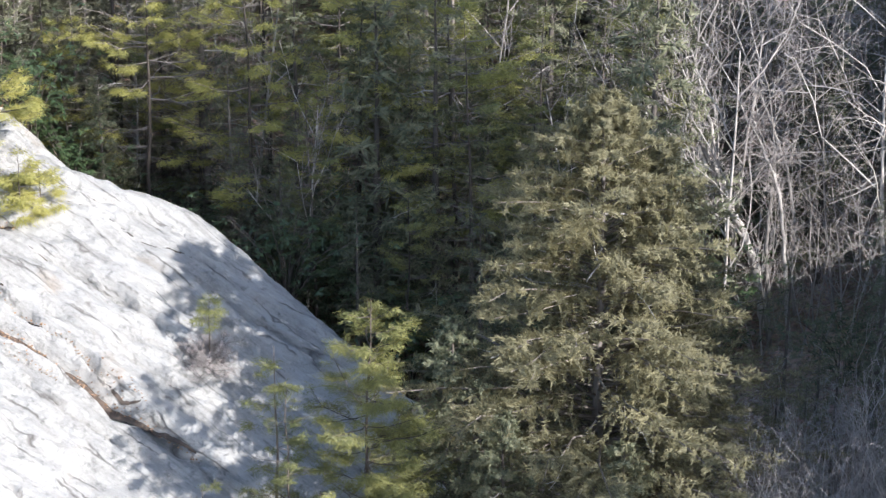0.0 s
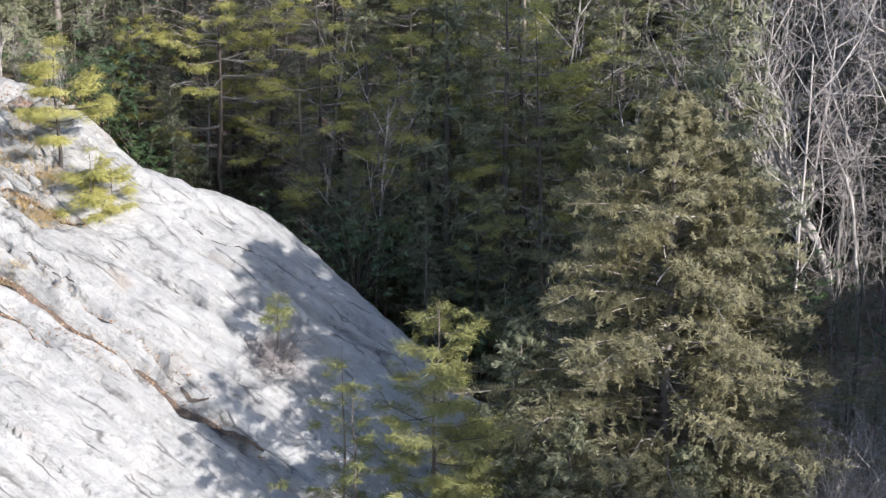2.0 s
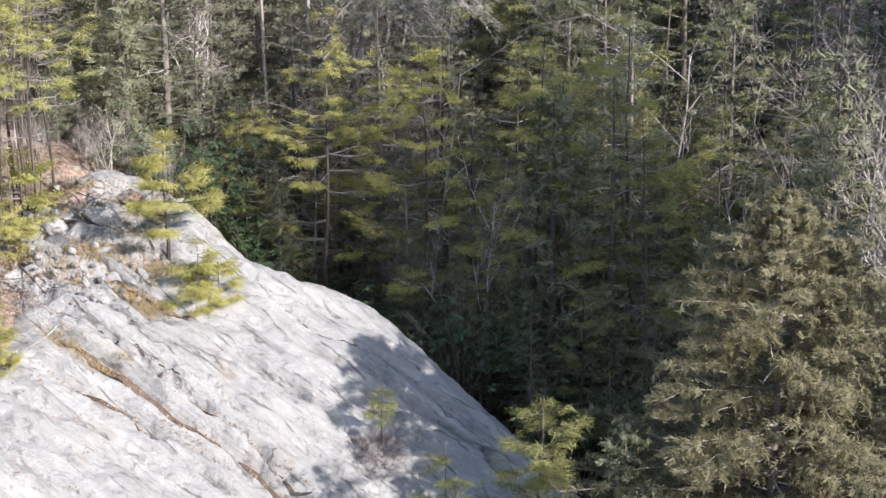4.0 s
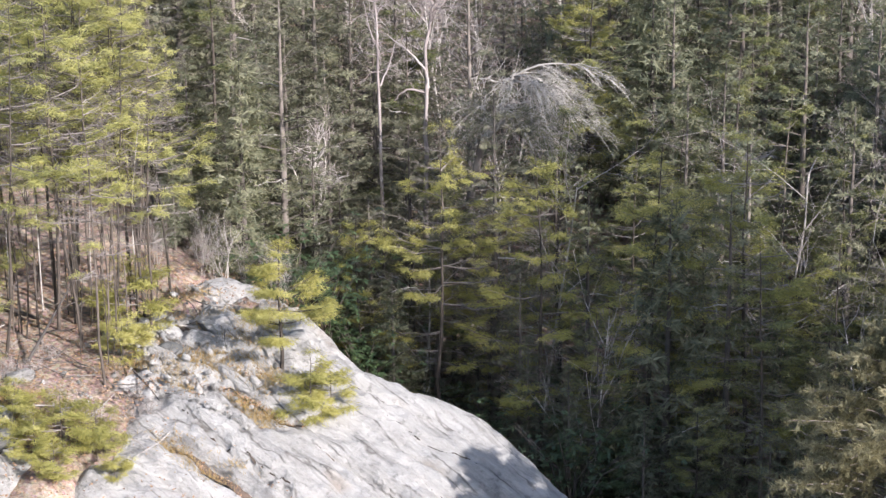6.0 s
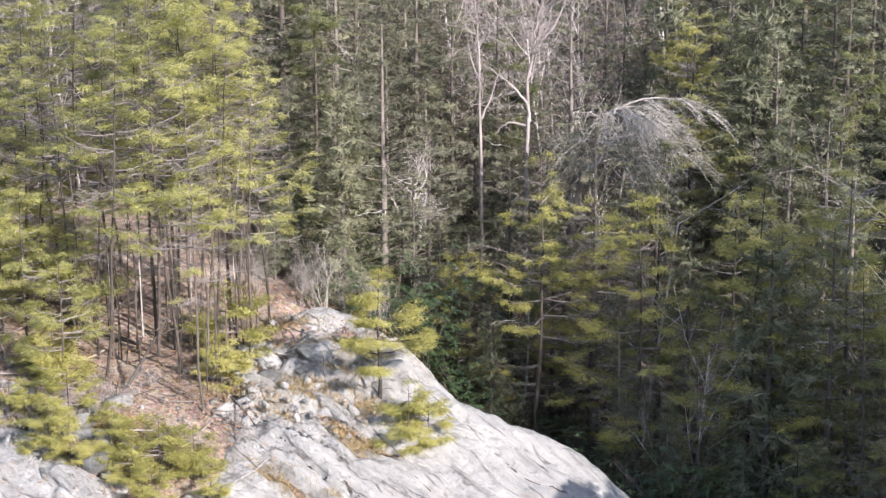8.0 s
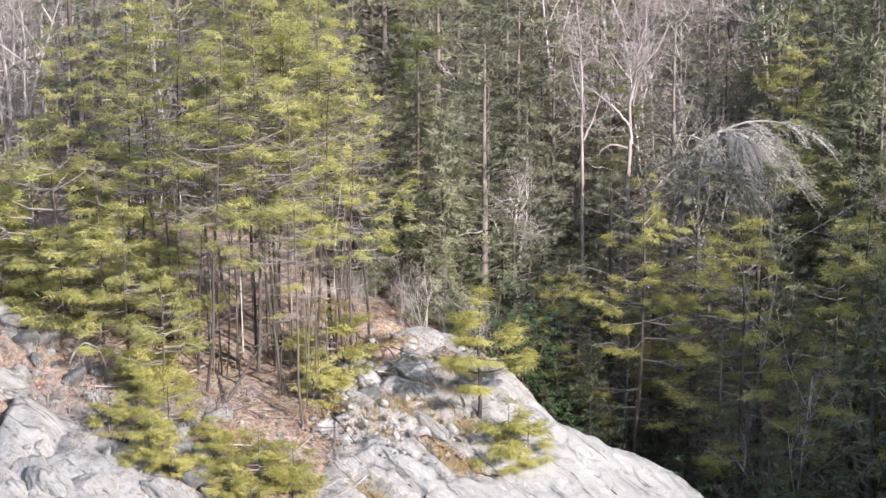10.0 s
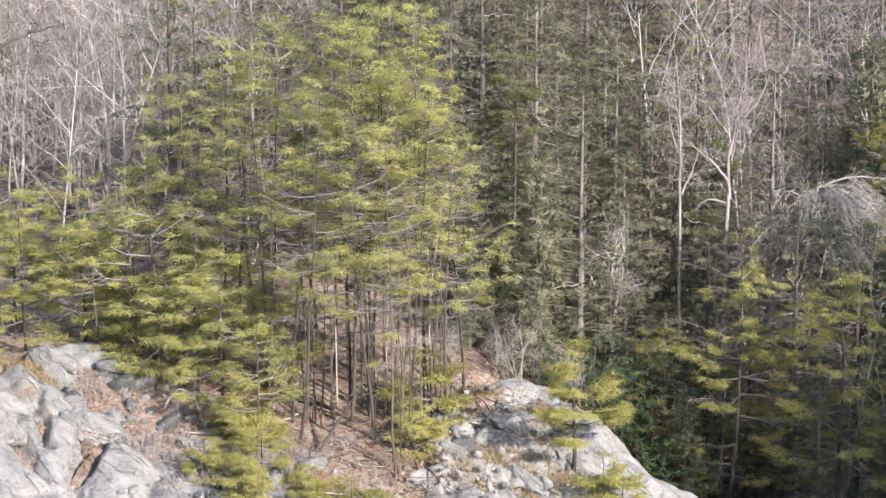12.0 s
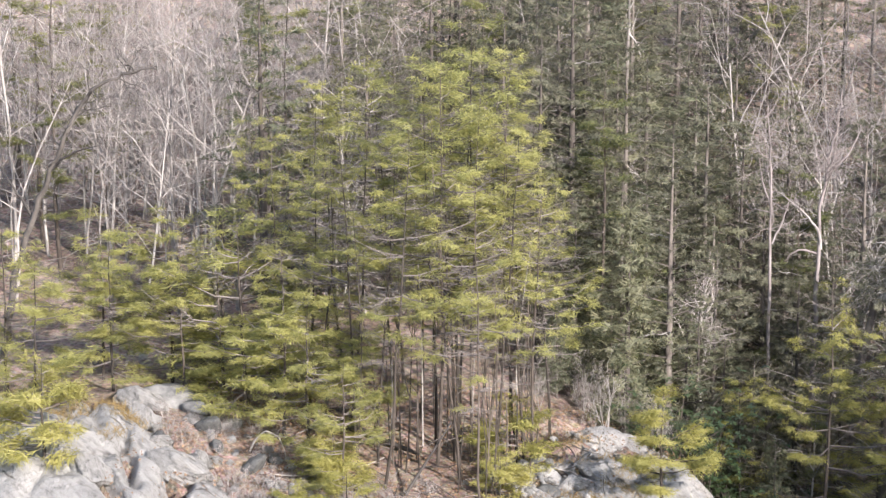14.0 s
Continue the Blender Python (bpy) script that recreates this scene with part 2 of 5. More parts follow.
FALLEN = foliage("fallen leaves", [(0.15, (0.13, 0.07, 0.035)), (0.5, (0.30, 0.18, 0.10)), (1.0, (0.50, 0.38, 0.26))], 0.1, 0.8)
PINE_BARK = bark("pine bark", [(0.3, (0.03, 0.025, 0.02)), (0.55, (0.085, 0.068, 0.055)), (0.75, (0.19, 0.155, 0.13))])
GREY_BARK = bark("pale grey bark", [(0.3, (0.16, 0.145, 0.13)), (0.5, (0.34, 0.31, 0.285)), (0.72, (0.52, 0.48, 0.44))])
HEMLOCK_BARK = bark("hemlock bark", [(0.3, (0.06, 0.05, 0.042)), (0.55, (0.13, 0.11, 0.095)), (0.78, (0.24, 0.21, 0.18))])
TWIG_BARK = bark("twigs", [(0.3, (0.17, 0.14, 0.13)), (0.55, (0.30, 0.26, 0.245)), (0.75, (0.42, 0.38, 0.36))])
BOUGH_BARK = bark("greyish pine boughs", [(0.3, (0.09, 0.078, 0.07)), (0.55, (0.20, 0.175, 0.16)), (0.75, (0.34, 0.305, 0.285))])
DEAD_WOOD = bark("bleached dead wood", [(0.3, (0.18, 0.165, 0.148)), (0.5, (0.32, 0.30, 0.272)), (0.75, (0.48, 0.45, 0.415))])
DARK_WOOD = bark("dark weathered wood", [(0.3, (0.035, 0.03, 0.028)), (0.6, (0.09, 0.08, 0.07)), (0.8, (0.16, 0.14, 0.125))])


# ---- mesh tools ----
def unit(v):
    v = np.asarray(v, float)
    return v / (np.linalg.norm(v, axis=-1, keepdims=True) + 1e-9)


class Build:
    """Gathers vertices and faces and makes one mesh of them."""

    def __init__(self):
        self.v, self.f, self.n = [], [], 0

    def add(self, v, f):
        self.v.append(np.asarray(v, float).reshape(-1, 3))
        self.f.append(np.asarray(f, int) + self.n)
        self.n += len(self.v[-1])

    def tube(self, pts, radii, sides=5):
        pts, radii = np.asarray(pts, float), np.asarray(radii, float)
        t = np.gradient(pts, axis=0)
        t /= np.linalg.norm(t, axis=1)[:, None] + 1e-9
        ref = np.array([1.0, 0.31, 0.05]) if abs(t[0, 2]) > 0.6 else np.array([0.05, 0.1, 1.0])
        a = np.cross(t, ref)
        a /= np.linalg.norm(a, axis=1)[:, None] + 1e-9
        b = np.cross(t, a)
        w = np.arange(sides) * 2 * math.pi / sides
        ring = pts[:, None] + radii[:, None, None] * (a[:, None] * np.cos(w)[None, :, None] + b[:, None] * np.sin(w)[None, :, None])
        k = np.arange(sides)
        r = np.arange(len(pts) - 1)[:, None] * sides
        q = np.stack([r + k, r + (k + 1) % sides, r + sides + (k + 1) % sides, r + sides + k], -1)
        self.add(ring, q.reshape(-1, 4))

    def blades(self, p, d, length, width, rng):
        """Narrow three-cornered blades from p along d."""
        side = np.cross(d, rng.normal(size=p.shape))
        side /= np.linalg.norm(side, axis=1)[:, None] + 1e-9
        s = side * (width * 0.5)[:, None]
        v = np.stack([p - s, p + s, p + d * length[:, None]], 1)
        self.add(v, np.arange(len(p) * 3).reshape(-1, 3))

    def spike(self, a, b, r):
        """A thin three-sided twig from a to b."""
        t = b - a
        x = np.array([t[1], -t[0], 0.13 * r])
        x = x / (math.sqrt(float(x @ x)) + 1e-9) * r
        y = np.array([t[1] * x[2] - t[2] * x[1], t[2] * x[0] - t[0] * x[2], t[0] * x[1] - t[1] * x[0]])
        y = y / (math.sqrt(float(y @ y)) + 1e-9) * r
        self.add([a + x, a - 0.5 * x + 0.87 * y, a - 0.5 * x - 0.87 * y, b], [[0, 1, 3], [1, 2, 3], [2, 0, 3]])

    def sprays(self, p, d, normal, length, width):
        """Blades from p along d, lying in the planes given by their normals."""
        normal = unit(normal)
        d = unit(d - normal * np.sum(d * normal, axis=1)[:, None])
        s = np.cross(d, normal) * (width * 0.5)[:, None]
        v = np.stack([p - s, p + s, p + d * length[:, None]], 1)
        self.add(v, np.arange(len(p) * 3).reshape(-1, 3))

    def leaves(self, p, d, up, length, width):
        """Pointed four-cornered leaves from p along d."""
        side = np.cross(d, up)
        side /= np.linalg.norm(side, axis=1)[:, None] + 1e-9
        s, m = side * (width * 0.5)[:, None], p + d * (length * 0.5)[:, None]
        v = np.stack([p, m - s, p + d * length[:, None], m + s], 1)
        self.add(v, np.arange(len(p) * 4).reshape(-1, 4))

    def mesh(self, name, material, smooth=False):
        me = bpy.data.meshes.new(name)
        v = np.concatenate(self.v)
        counts = np.concatenate([np.full(len(f), f.shape[1]) for f in self.f])
        loops = np.concatenate([f.ravel() for f in self.f])
        me.vertices.add(len(v))
        me.vertices.foreach_set("co", v.astype(np.float32).ravel())
        me.loops.add(len(loops))
        me.loops.foreach_set("vertex_index", loops.astype(np.int32))
        me.polygons.add(len(counts))
        me.polygons.foreach_set("loop_start", np.concatenate([[0], np.cumsum(counts)[:-1]]).astype(np.int32))
        me.polygons.foreach_set("use_smooth", np.full(len(counts), smooth))
        me.update(calc_edges=True)
        me.validate()
        me.materials.append(material)
        return me


def part(name, build, material, parent, label="", smooth=False):
    ob = new(name, build.mesh(name, material, smooth))
    ob.parent = parent
    if label:
        ob["label"] = label
    return ob


def ground_z(x, y):
    return float(land(x, y))


# ---- ground ----
def graded(inner_low, inner_high, step, low, high, grow=1.22):
    """Even steps inside, ever longer ones outside."""
    mid = list(np.arange(inner_low, inner_high + step / 2, step))
    s, v = step, mid[-1]
    while v < high:
        s *= grow
        v += s
        mid.append(v)
    s, v = step, mid[0]
    while v > low:
        s *= grow
        v -= s
        mid.insert(0, v)
    return np.array(mid)


def sheet(build, xs, ys, zs):
    gx, gy = np.meshgrid(xs, ys, indexing="ij")
    n = len(ys)
    i, j = np.meshgrid(np.arange(len(xs) - 1), np.arange(n - 1), indexing="ij")
    q = np.stack([i * n + j, (i + 1) * n + j, (i + 1) * n + j + 1, i * n + j + 1], -1).reshape(-1, 4)
    build.add(np.stack([gx, gy, zs], -1), q)


# bands where leaves and grass lie on the rock: two ends in plan, half width
LEAF_BANDS = ((-13.9, 50.3, -11.2, 49.6, 0.17), (-14.2, 51.2, -11.8, 50.75, 0.22), (-15.2, 53.2, -12.6, 52.9, 0.25), (-22.9, 48.5, -22.2, 45.4, 0.20), (-22.2, 45.4, -21.2, 43.6, 0.10), (-24.6, 48.2, -23.2, 46.2, 0.09), (-25.2, 46.8, -23.0, 45.2, 0.10), (-13.9, 47.75, -9.3, 46.2, 0.07), (-9.3, 46.2, -5.8, 45.1, 0.06))


def rock_cover(x, y):
    """1 where bare rock shows, 0 where soil and leaves lie on it."""
    wob = 1.6 * fbm(x / 2.6 + 3, y / 2.6, 4)
    slab = ramp((shoulder(x, y) - slab_plane(x, y) + 0.35 + wob) / 0.22) * ramp((x + 14.35 + 0.35 * soft(y - 49.5, 0.3) + 1.6 * wob) / 0.2)
    slab = slab * ramp((brow(x) + 1.0 - y + wob) / 0.25)
    slab = slab * ramp((y - 39.0 - 0.35 * (x + 4) + wob) / 0.4) * ramp((2.0 - x + wob) / 0.4)
    lower = ramp((48.6 - 0.42 * (x + 23) - y + 0.9 * wob) / 0.15) * ramp((-16.6 - x + wob) / 0.3) * ramp((y - 36 + wob) / 0.4) * ramp((x + 33) / 0.5)
    patch = ramp((1.0 - np.hypot((x + 13.2) / 2.6, (y - 52.6) / 3.0) + 1.9 * fbm(x / 1.3 + 9, y / 0.9, 4)) / 0.10)
    cover = np.maximum.reduce([slab, lower, patch])
    for x0, y0, x1, y1, wide in LEAF_BANDS:
        size = math.hypot(x1 - x0, y1 - y0)
        ux, uy = (x1 - x0) / size, (y1 - y0) / size
        u, v = (x - x0) * ux + (y - y0) * uy, -(x - x0) * uy + (y - y0) * ux
        inside = ramp(u / 0.15) * ramp((size - u) / 0.15) * ramp((wide * (0.5 + 1.3 * vnoise(u * 1.3 + x0, v * 2.1)) - np.abs(v + 0.9 * wob * wide + 0.25 * fbm(u / 0.6, u * 0 + y0, 3) + 1.3 * fbm(u / 2.2 + x0, u * 0 + y0, 2))) / 0.06)
        cover = cover * (1 - 0.95 * inside)
    return cover


# cracks in the slab: two ends in plan, depth, step of the upper lip, width
CRACKS = ((-10.20, 49.66, -5.13, 47.66, 0.35, 0.12, 0.10), (-13.47, 47.60, -9.13, 46.28, 0.55, 0.30, 0.16), (-9.26, 46.30, -5.70, 45.18, 0.60, 0.35, 0.16), (-13.22, 46.46, -8.90, 45.63, 0.30, 0.14, 0.09),
          (-11.51, 47.78, -6.97, 45.92, 0.35, 0.16, 0.12), (-12.75, 50.03, -10.51, 49.90, 0.30, 0.20, 0.10), (-10.15, 52.02, -7.52, 51.73, 0.15, 0.08, 0.07), (-9.62, 51.34, -5.72, 50.99, 0.15, 0.10, 0.07),
          (-6.25, 50.64, -4.77, 49.94, 0.20, 0.12, 0.08), (-12.94, 45.17, -10.29, 44.62, 0.15, 0.10, 0.07), (-7.91, 48.11, -5.96, 47.77, 0.20, 0.10, 0.08), (-13.45, 48.75, -10.28, 47.68, 0.25, 0.12, 0.08), (-7.71, 49.77, -4.83, 48.94, 0.15, 0.10, 0.07))


def fine_cracks(count):
    """Thin cracks beside the main ones, all along the grain of the slab."""
    rng = np.random.RandomState(15)
    out = []
    while len(out) < count:
        x, y = rng.uniform(-13.5, -4.5), rng.uniform(43.5, 52.0)
        a, size = -0.33 + rng.normal() * 0.06, rng.uniform(1.2, 4.0)
        if y < brow(x) - 0.8 and y > 43.5 + 0.1 * (x + 4):
            out.append((x, y, x + size * math.cos(a), y + size * math.sin(a), rng.uniform(0.10, 0.25), rng.uniform(0.05, 0.16), rng.uniform(0.04, 0.075)))
    return tuple(out)


CRACKS = CRACKS + fine_cracks(22)


def crack_bend(u, k):
    return 0.6 * fbm(u / 1.6 + 3.1 * k, u * 0 + k, 5) + 0.12 * fbm(u / 0.22 + k, u * 0 + k, 3)


def lobes(a, b):
    """Rounded lobes with crevices between them, one to a cell, 0 to 1."""
    ai, bi = np.floor(a).astype(int), np.floor(b).astype(int)
    first, second = np.full(np.shape(a), 9.0), np.full(np.shape(a), 9.0)
    for i in (-1, 0, 1):
        for j in (-1, 0, 1):
            ca, cb = ai + i, bi + j
            d = np.hypot(a - ca - TABLE[ca % 64, cb % 64], b - cb - TABLE[(cb + 17) % 64, (ca + 5) % 64])
            second = np.minimum(second, np.maximum(first, d))
            first = np.minimum(first, d)
    return np.sqrt(np.clip((second - first) * 1.5, 0, 1))


def rock_relief(x, y):
    """Cracks, ledges and rounded lobes."""
    along, across = 0.97 * x - 0.24 * y, 0.24 * x + 0.97 * y
    z = 0.55 * fbm(along / 5.0, across / 2.0, 3) + 0.42 * fbm(along / 1.5, across / 0.55, 4)
    z = z + 0.30 * np.abs(fbm(along / 0.9, across / 0.4, 3)) + 0.12 * fbm(x / 0.28, y / 0.28, 2)
    for k, (x0, y0, x1, y1, depth, step, wide) in enumerate(CRACKS):
        size = math.hypot(x1 - x0, y1 - y0)
        ux, uy = (x1 - x0) / size, (y1 - y0) / size
        u, v = (x - x0) * ux + (y - y0) * uy, -(x - x0) * uy + (y - y0) * ux
        v = v - crack_bend(u, k)
        on = ramp(u / 0.25) * ramp((size - u) / 0.25)
        thick = wide * (0.35 + 1.3 * vnoise(u * 1.7 + 9 * k, u * 0 + k))
        z = z - on * 1.3 * depth * (0.4 + 0.9 * vnoise(u * 0.9 + 5 * k, u * 0)) * np.exp(-(v / thick) ** 2) + on * step * ramp(v / 0.04) * np.exp(-np.maximum(v, 0) / 0.8)
    left = ramp((-16.5 - x) / 0.8)
    fall, level = 0.63 * x - 0.77 * y, 0.77 * x + 0.63 * y
    warp = 0.5 * fbm(x / 1.4, y / 1.4, 3)
    z = z * (1 - 0.55 * left) + left * (0.38 * lobes(fall / 3.2 + warp, level / 1.5 + warp) - 0.26 + 0.10 * fbm(x / 0.5, y / 0.4, 3))
    broken = np.exp(-(((x + 13.0) / 2.3) ** 4) - ((y - 51.6) / 3.0) ** 4)
    return z + broken * (0.30 * lobes(along / 0.95 + warp, across / 0.5 + warp) - 0.2 + 0.22 * fbm(x / 0.7, y / 0.5, 3)) + 0.06 * fbm(x * 3, y * 3, 2)


def make_ground():
    b = Build()
    xs, ys = graded(-46, 26, 0.4, -1500, 1500), graded(32, 80, 0.4, -1500, 1800)
    gx, gy = np.meshgrid(xs, ys, indexing="ij")
    near = np.exp(-((gx + 10) / 60) ** 2 - ((gy - 55) / 60) ** 2)
    z = land(gx, gy) + near * (0.25 * fbm(gx / 1.3, gy / 1.3, 3)) - 0.95 * rock_cover(gx, gy)
    sheet(b, xs, ys, z)
    ob = new("ground", b.mesh("ground", LITTER, True))
    tagged(ob, "wooded hillside ground covered with brown fallen leaves", "ground", kind="structure")
    b = Build()
    xs, ys = np.arange(-30, 3.01, 0.08), np.arange(38, 57, 0.08)
    gx, gy = np.meshgrid(xs, ys, indexing="ij")
    c = rock_cover(gx, gy)
    z = land(gx, gy) + c * (0.08 + rock_relief(gx, gy)) - (1 - c) * 0.55
    sheet(b, xs, ys, z)
    ob = new("rock_slab", b.mesh("rock_slab", ROCK, True))
    tagged(ob, "pale grey granite slab with long cracks and stains", "rock face", kind="structure")
    # strips along the crack floors: soil plus the shade the cracks would hold
    for k, (x0, y0, x1, y1, depth, step, wide) in enumerate(CRACKS[:13]):
        size = math.hypot(x1 - x0, y1 - y0)
        ux, uy = (x1 - x0) / size, (y1 - y0) / size
        u = np.arange(0.1, size - 0.1, 0.07)
        half = wide * ((0.35 if k < 6 else 0.2) + 0.6 * vnoise(u * 3.1 + 13 * k, u * 0 + k)) * np.minimum(1, np.minimum(u, size - u) / 0.5)
        bend = crack_bend(u, k)
        mx, my = x0 + u * ux - bend * uy, y0 + u * uy + bend * ux
        floor = land(mx, my) + rock_cover(mx, my) * (0.08 + rock_relief(mx, my)) + (0.09 if k < 6 else 0.05) * depth
        rows = []
        for w in (-1.0, -0.35, 0.35, 1.0):
            x, y = mx - w * half * uy, my + w * half * ux
            rows.append(np.stack([x, y, floor - (0.0 if abs(w) < 0.5 else 0.03) + (land(x, y) - land(mx, my))], -1))
        b = Build()
        m = len(u)
        i, j = np.meshgrid(np.arange(3), np.arange(m - 1), indexing="ij")
        b.add(np.concatenate(rows), np.stack([i * m + j, i * m + j + 1, (i + 1) * m + j + 1, (i + 1) * m + j], -1).reshape(-1, 4))
        ob = new("crack_soil", b.mesh("crack_soil", CRACK_SOIL_SHADE, True))
        tagged(ob, "soil and moss in a rock crack, coloured dark for its shade", "soil", kind="structure")


make_ground()


# ---- trees ----
def trunk_line(h, rng, sway=0.03, n=9):
    z = np.linspace(0, h, n)
    xy = np.cumsum(rng.normal(size=(n, 2)) * sway * h / n, axis=0)
    xy -= xy[0]
    return np.column_stack([xy, z])


def along_line(line, z):
    return np.array([np.interp(z, line[:, 2], line[:, k]) for k in (0, 1)] + [z])


def tufts(build, pos, way, rng, needles=17, length=0.15, width=0.014, spread=0.65, jitter=0.075):
    pos, way = np.asarray(pos), unit(way)
    flat = np.array([1.0, 1.0, 0.28])
    p = np.repeat(pos, needles, 0) + rng.normal(size=(len(pos) * needles, 3)) * jitter * flat
    d = unit(np.repeat(way, needles, 0) + spread * rng.normal(size=p.shape) * flat)
    face = unit(way * [0.75, 0.75, 0.0] + [0, 0, 0.8] + 0.35 * rng.normal(size=pos.shape))
    n = len(p)
    build.sprays(p, d, np.repeat(face, needles, 0) + 0.35 * rng.normal(size=p.shape), length * rng.uniform(0.7, 1.3, n), width * rng.uniform(0.7, 1.3, n))


def stuff(ob):
    """Too fine to pick apart."""
    ob["kind"] = "stuff"
    return ob


def pine(name, h, seed, bare=0.35, reach=1.3, gap=0.42, leafy=1.0, material=None, label="", one_side=0.0, girth=1.0, needles=17, category="tree", split=False, tiers=(2, 5), dead=0.0):
    """A pine: straight trunk, tiers of level boughs with flat pads of needle tufts."""
    rng = np.random.RandomState(seed)
    thing = new(name)
    line = trunk_line(h, rng, 0.05)
    b = Build()
    r = (0.0055 * h + 0.015) * girth
    b.tube(np.vstack([line[0] - [0, 0, 0.5], line]), np.concatenate([[r * 1.3], r * np.linspace(1.15, 0.12, len(line))]), 7)
    trunk = part("trunk", b, PINE_BARK, thing, smooth=True)
    limbs, crown = Build(), Build()
    pos, way = [], []
    z = bare * h
    while z < h - 0.1:
        f = (z - bare * h) / (h * (1 - bare))
        full = reach * ((1 - f) ** 0.65 * (0.55 + 0.45 * min(1, f * 4)) + 0.10)
        for k in range(rng.randint(*tiers)):
            az = rng.uniform(0, 2 * math.pi)
            out = np.array([math.cos(az), math.sin(az), 0])
            size = full * rng.uniform(0.5, 1.2) * (1 + one_side * out[0])
            if size < 0.12:
                continue
            base = along_line(line, min(h, z + rng.uniform(-0.08, 0.08)))
            rise = rng.uniform(-0.12, 0.12) + 0.35 * f
            s = np.linspace(0, 1, 5)
            pts = base + out * (size * s)[:, None]
            pts[:, 2] += size * (rise * s + 0.10 * s ** 3 - 0.05 * np.sin(s * 3))
            pts[1:, :2] += rng.normal(size=(4, 2)) * 0.05 * size
            own = Build() if split else limbs
            own.tube(pts, (0.005 + 0.009 * size) * np.linspace(1, 0.3, 5), 4)
            side = np.array([-out[1], out[0], 0])
            if rng.rand() < dead * (1.3 - f):
                for j in range(int(10 + 12 * size)):
                    root = pts[rng.randint(1, 5)] + rng.normal(size=3) * 0.04
                    w = unit(out * rng.uniform(0.2, 1.0) + side * rng.normal() + [0, 0, rng.uniform(-0.4, 0.5)])
                    own.spike(root, root + w * rng.uniform(0.12, 0.5), 0.006)
                continue
            for j in range(max(2, int(size * 7.5 * leafy))):
                u = rng.uniform(0.28, 1.0)
                root = np.array([np.interp(u, s, pts[:, c]) for c in range(3)])
                sgn = 1 if rng.rand() < 0.5 else -1
                w = unit(out * rng.uniform(0.4, 1.0) + side * sgn * rng.uniform(0.3, 1.0) + [0, 0, rng.uniform(-0.04, 0.07)])
                reach_out = (0.10 + 0.42 * size * (1.1 - u)) * rng.uniform(0.7, 1.2)
                q = np.linspace(0.35, 1.0, 2 + (reach_out > 0.22) + (reach_out > 0.4))
                at = root + w * (reach_out * q)[:, None]
                if reach_out > 0.25:
                    own.tube([root, at[-1]], [0.005, 0.003], 3)
                pos.append(at)
                way.append(np.tile(w + np.array([0, 0, 0.08]), (len(q), 1)))
            pos.append(pts[-1:])
            way.append((out + [0, 0, 0.4])[None])
            if split:
                part("branch", own, PINE_BARK, thing)
        z += gap * rng.uniform(0.7, 1.3)
    for k in range(int(bare * h * 2.2)):
        base = along_line(line, rng.uniform(0.12, 1.0) * bare * h)
        az = rng.uniform(0, 6.28)
        size = rng.uniform(0.15, 0.7)
        tip = base + np.array([math.cos(az), math.sin(az), rng.uniform(-0.3, 0.3)]) * size
        own = Build() if split else limbs
        own.tube([base, (base + tip) / 2 + [0, 0, 0.03], tip], [0.010, 0.007, 0.003], 3)
        if split:
            part("dead_branch", own, PINE_BARK, thing)
    tufts(crown, np.concatenate(pos), np.concatenate(way), rng, needles, width=0.0145 * 17 / needles)
    if not split:
        stuff(part("branchwork", limbs, BOUGH_BARK, thing))
    stuff(part("crown", crown, material or PINE_GREEN, thing))
    thing["tall"] = h
    return tagged(thing, label or "slender green pine with a thin dark trunk", category)


